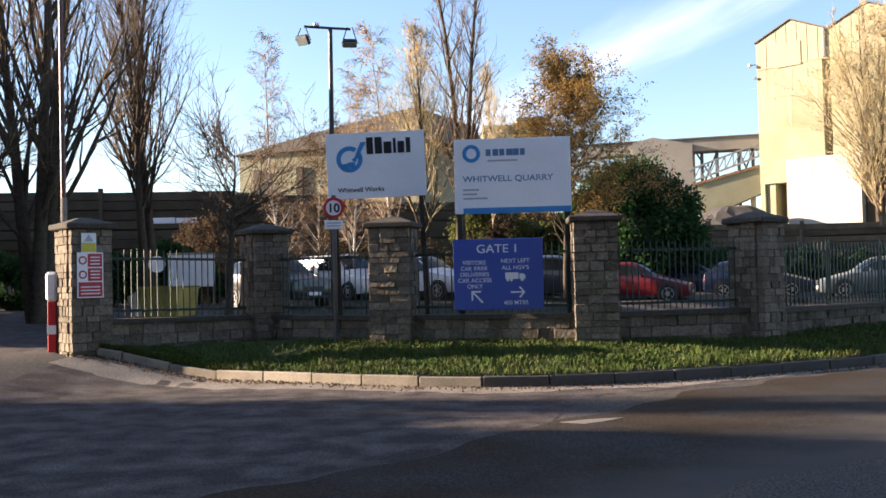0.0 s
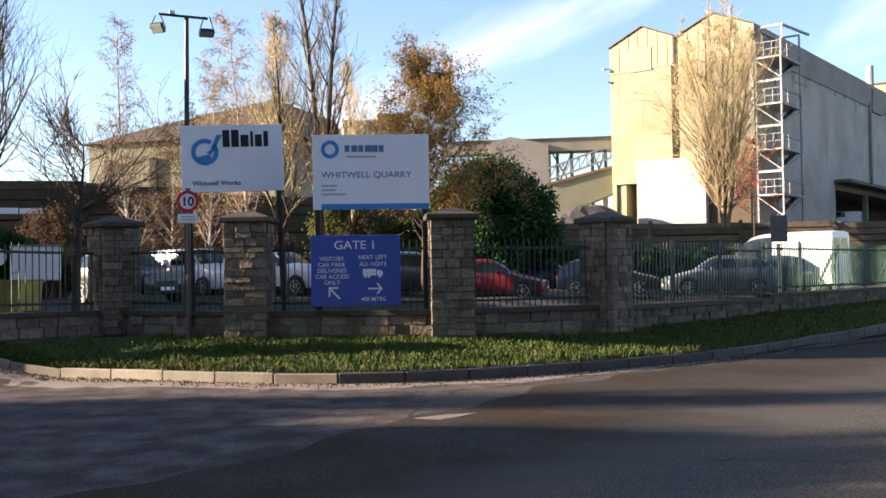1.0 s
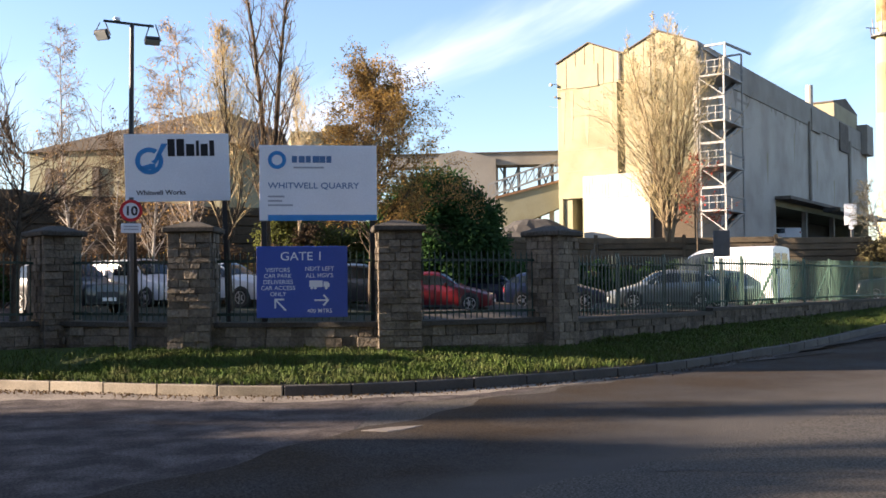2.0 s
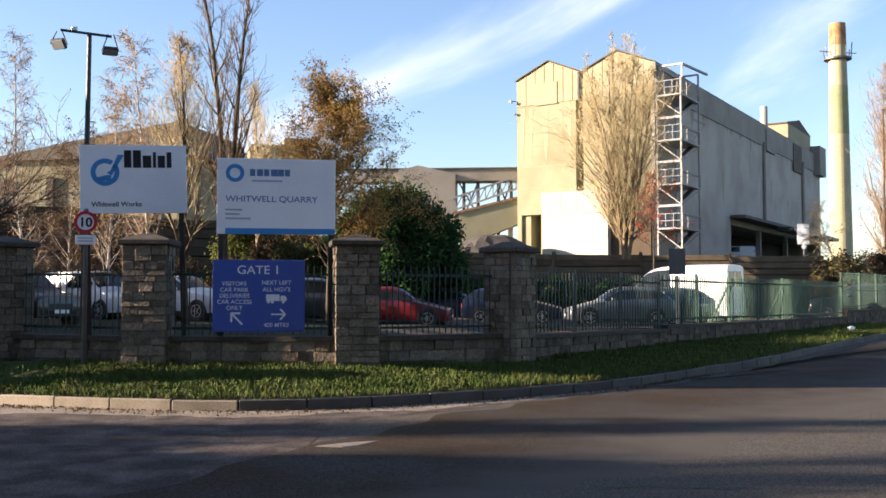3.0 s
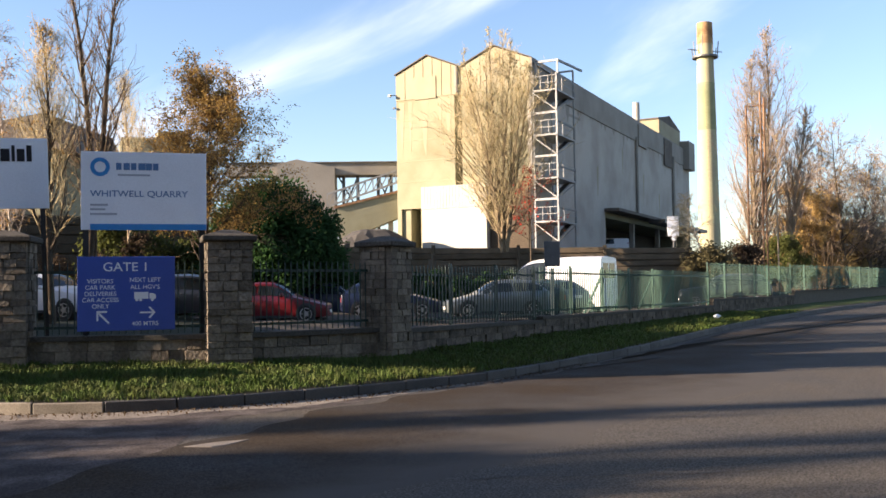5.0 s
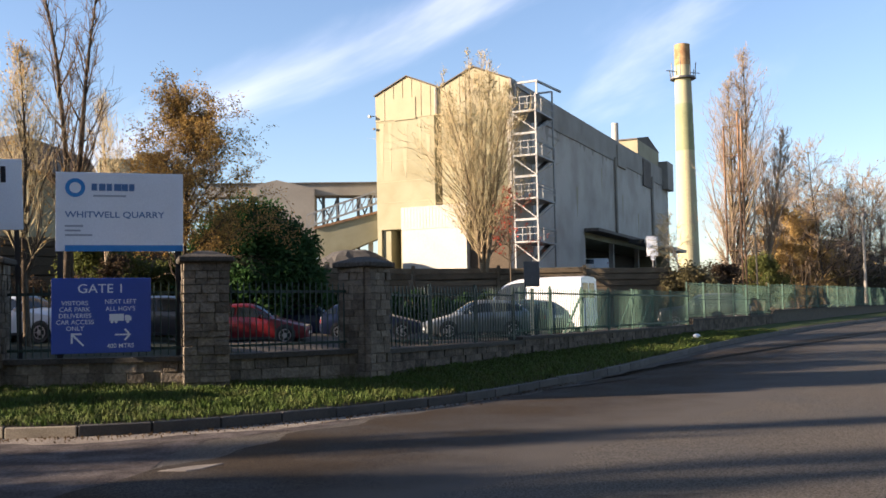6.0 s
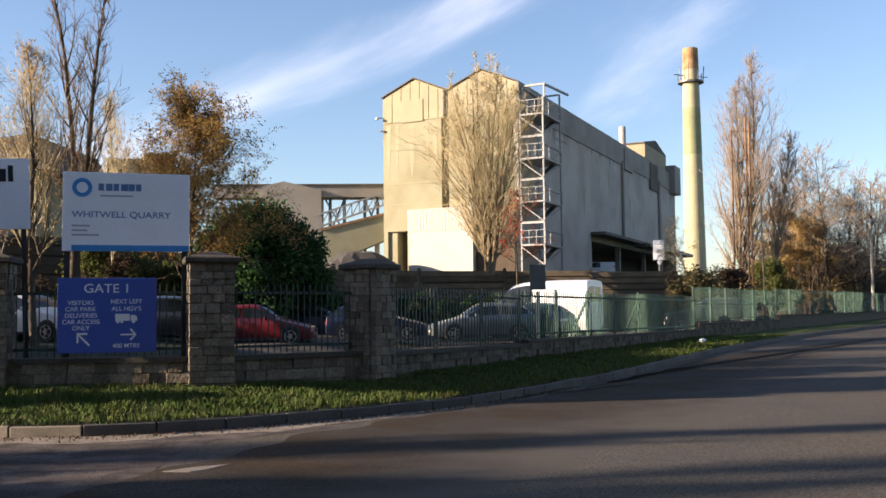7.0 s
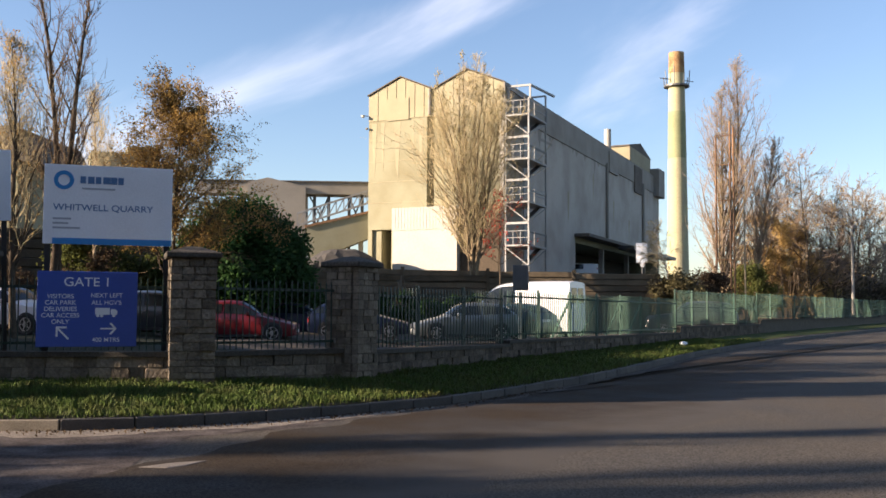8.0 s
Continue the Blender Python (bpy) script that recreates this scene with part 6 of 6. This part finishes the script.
outer = smooth_path([(-7, -6), (-2, 1.5), (1.2, 6.2), (2.24, 7.34), (3.2, 8.0), (4.2, 8.8), (5.6, 9.8), (8.2, 11.6), (13.3, 15.3), (17.0, 18.6), (24, 25.3), (35, 34.5), (52, 45)], 6)


def ragged(p):
    n = noise.noise((p[0] * 1.1, p[1] * 1.1, 7)) * 0.25
    return (p[0] + n, p[1] - n)


COLS = 12
strip = sheet("resurfaced_strip", [[(p[0] + (q[0] - p[0]) * t, p[1] + (q[1] - p[1]) * t, road_z(p[0] + (q[0] - p[0]) * t, p[1] + (q[1] - p[1]) * t) + 0.006 - 0.0055 * t) for t in spread(0, 1, COLS)] for p, q in zip([ragged(p) for p in inner], [ragged(q) for q in outer])], STRIP, "dark tyre-polished asphalt strip along the main road", "road")
# the polished surface wears out into the pale asphalt along its outer side
wear = strip.data.attributes.new("wear", "FLOAT", "POINT")
for i, d in enumerate(wear.data):
    d.value = (i % (COLS + 1)) / COLS
sn, sl = STRIP.node_tree.nodes, STRIP.node_tree.links
wn, wr, wm_, wa, wmul = sn.new("ShaderNodeAttribute"), sn.new("ShaderNodeMapRange"), sn.new("ShaderNodeMix"), sn.new("ShaderNodeTexNoise"), sn.new("ShaderNodeMath")
wn.attribute_name = "wear"
wa.inputs["Scale"].default_value, wa.inputs["Detail"].default_value = 1.3, 6
wg = sn.new("ShaderNodeNewGeometry")
sl.new(wg.outputs["Position"], wa.inputs["Vector"])
wmul.operation = "MULTIPLY_ADD"
sl.new(wa.outputs["Fac"], wmul.inputs[0])
wmul.inputs[1].default_value = 0.5
sl.new(wn.outputs["Fac"], wmul.inputs[2])
wr.inputs[1].default_value, wr.inputs[2].default_value = 0.75, 1.15
sl.new(wmul.outputs[0], wr.inputs[0])
wm_.data_type = "RGBA"
base = sn["Principled BSDF"].inputs["Base Color"].links[0].from_socket
sl.new(wr.outputs[0], wm_.inputs[0])
sl.new(base, wm_.inputs[6])
wm_.inputs[7].default_value = (0.077, 0.068, 0.059, 1)
sl.new(wm_.outputs[2], sn["Principled BSDF"].inputs["Base Color"])
# a crack and its tar seam across the pale asphalt
TAR = material("tar_seam", (0.02, 0.018, 0.016), rough=0.8, vary=0.3, scale=6, bump=0.3)
crack = smooth_path([(3.2, 7.75), (3.6, 7.72), (4.1, 7.5), (4.5, 7.42), (5.1, 7.2), (5.8, 7.15)], 6)
sheet("road_crack", [[(x, y + dy, road_z(x, y) + 0.009) for dy in (-0.012 - 0.01 * noise.noise((x * 5, y, 1)), 0.012 + 0.01 * noise.noise((x * 5, y, 3)))] for x, y in crack], TAR, "thin dark crack in the pale asphalt", "crack")
PATCHM = material("concrete_patch", (0.2, 0.175, 0.15), rough=0.95, spec=0.1, vary=0.3, scale=4, bump=0.5, bump_scale=50)
pb = bmesh.new()
a = [pb.verts.new(v) for v in ((-0.32, 0.02, 0.012), (-0.1, -0.16, 0.014), (0.08, -0.12, 0.014), (0.4, 0.1, 0.012), (0.05, 0.12, 0.012))]
b = [pb.verts.new(v) for v in ((-0.34, 0.02, 0), (-0.1, -0.19, 0), (0.08, -0.15, 0), (0.43, 0.1, 0), (0.05, 0.14, 0))]
pb.faces.new(a)
for i in range(5):
    pb.faces.new((a[i], b[i], b[(i + 1) % 5], a[(i + 1) % 5]))
pp = tagged(part("road_patch", pb, PATCHM), "small pale concrete patch in the asphalt", "patch", kind="structure")
pp.matrix_world = pose(1.5, 10.62, 0.003, 0, 0, 12)
# kerb stones, each its own
kerb = thing("kerb", 0, 0, 0, 0, "row of worn concrete kerb stones along the verge", "kerb", kind="structure")
# darker kerb stone, with the shade past the bend put into its colour
KERB_SHADED = material("kerb_shaded", (0.08, 0.073, 0.066), rough=0.85, vary=0.35, scale=3.0, bump=0.4, bump_scale=60, obj=0.15)
km, kd = [], []
for store, mt in ((km, KERB), (kd, KERB_SHADED)):
    kb = bmesh.new()
    prism(kb, [(-0.5, -0.06), (0.5, -0.06), (0.5, 0.152), (-0.5, 0.152)], -0.07, 0.07)
    bmesh.ops.bevel(kb, geom=list(kb.edges), offset=0.012, segments=1, affect="EDGES")
    me = bpy.data.meshes.new("kerb_stone")
    kb.to_mesh(me)
    kb.free()
    me.materials.append(mt)
    store.append(me)
s = 0.0
kl = length(KERB_LINE) - 0.5
while s < kl:
    w = 0.46 if -2 < lerp_path(KERB_LINE, s)[0] < 0.9 and random.random() < 0.35 else 0.915
    if s > 75:
        w = 3.0
    a, b = lerp_path(KERB_LINE, s), lerp_path(KERB_LINE, min(kl + 0.4, s + w))
    mid = ((a[0] + b[0]) / 2, (a[1] + b[1]) / 2)
    # stones that turn out of the sun take the darker copy
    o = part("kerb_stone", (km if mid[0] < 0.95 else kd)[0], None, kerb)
    o.matrix_world = pose(*mid, road_z(*mid) + random.uniform(-0.006, 0.006), 0, -math.degrees(math.atan2(road_z(*b) - road_z(*a), w)), math.degrees(math.atan2(b[1] - a[1], b[0] - a[0])) + random.uniform(-0.6, 0.6)) @ Matrix.Diagonal((w - 0.012, 1, 1, 1))
    s += w
# dust and fallen leaves along the channel
rng = random.Random(5)
pts = []
for i in range(1500):
    k = lerp_path(KERB_LINE, rng.random() ** 1.5 * 18)
    off = abs(rng.gauss(0, 0.22)) + 0.09
    pts.append(Vector((k[0] - 0.1 * off, k[1] - off, road_z(*k) + 0.02)))
lv, lf = leaf_cloud(pts, 0.022, rng)
tagged(new("fallen_leaves", mesh_from("fallen_leaves", lv, lf, RUSSET)), "fallen brown leaves along the kerb", "leaves", kind="stuff")

# grass blades on the verge, thick by the kerb
gv, gf = [], []
for i in range(150000):
    f = rng.random() ** 1.6
    k, w = KERB_FOOT[min(VERGE_N - 1, int(f * VERGE_N))]
    k2, w2 = KERB_FOOT[min(VERGE_N, int(f * VERGE_N) + 1)]
    g = f * VERGE_N % 1
    kk = (k[0] + (k2[0] - k[0]) * g, k[1] + (k2[1] - k[1]) * g)
    t = rng.random()
    x, y, z = verge_point(kk, w.lerp(w2, g), t)
    far = math.hypot(x, y)
    if far > 45:
        continue
    clump = 0.5 + 0.5 * noise.noise((x * 1.9, y * 1.9, 4))
    if clump < 0.3 * rng.random():
        continue
    h = (0.03 + 0.045 * rng.random()) * (0.6 + clump) * (1.3 if t < 0.25 else 1) * (1 + 0.008 * far)
    wd = 0.003 + 0.00028 * far
    a = rng.uniform(0, 6.28)
    dx, dy = math.cos(a) * wd, math.sin(a) * wd
    lx, ly = rng.gauss(0, 0.55) * h, rng.gauss(0, 0.55) * h
    o = len(gv)
    gv += [(x - dx, y - dy, z - 0.01), (x + dx, y + dy, z - 0.01), (x + lx * 0.5 + dx * 0.7, y + ly * 0.5 + dy * 0.7, z + h * 0.6), (x + lx * 0.5 - dx * 0.7, y + ly * 0.5 - dy * 0.7, z + h * 0.6), (x + lx, y + ly, z + h)]
    gf += [(o, o + 1, o + 2, o + 3), (o + 3, o + 2, o + 4)]
tagged(new("grass", mesh_from("grass", gv, gf, GRASS)), "tufted winter grass on the roadside verge", "grass", kind="stuff")

# ---- out of view, beyond the road and behind the camera: trees and hedges added to throw the long shadows and cut sky light ----
for i, (x, y, h, sp_, hab, sd) in enumerate([(-28, 16.6, 11, 1.1, "poplar", 501), (-33, 14.0, 11.5, 1.2, "poplar", 502), (-26, 11.0, 9.6, 1.3, "poplar", 503), (-30, 8.3, 10.4, 1.4, "poplar", 504), (-40, 16.5, 13.5, 1.4, "poplar", 506), (-44, 12.5, 13.5, 1.6, "poplar", 507)]):
    tree("lane_tree", x, y, 0.0, h, sp_, "bare tree beside the side road", sd, trunk_r=0.22, habit=hab, limbs=34, subs=8, twigs=4, first=0.2, twig_r=0.022, leaves=RUSSET, leaf_n=1500, leaf_size=0.1, group="side road trees")
# unseen hedges on the left, placed so their shade covers the near road
for i, (x, y, w, h) in enumerate([(-40, 2.0, 2.2, 4.4), (-18.5, 14.3, 1.0, 5.0), (-19.5, 12.9, 1.2, 6.3), (-18.5, 11.0, 1.5, 6.2), (-18.5, 8.4, 1.9, 6.0), (-36, 18.2, 1.1, 7.0)]):
    bush("unseen_hedge", x, y, -0.05, 2.5, w * 0.7, h, DRAB, "unseen rough hedge added to shade the road", 520 + i, n=6500, size=0.14, lumps=48, kind="stuff")
# unseen hedge row behind the camera, added to hold back sky light
for i in range(9):
    bush("unseen_hedge", -30 + i * 8 + 2 * math.sin(i * 3.1), -8.5 - 1.5 * math.cos(i * 1.7), -0.1, 5.2, 2.6, 17.5 + 2 * math.sin(i * 2.2), DRAB, "unseen tall hedge behind the camera that blocks sky light", 540 + i, n=16000, size=0.3, lumps=120, kind="stuff")
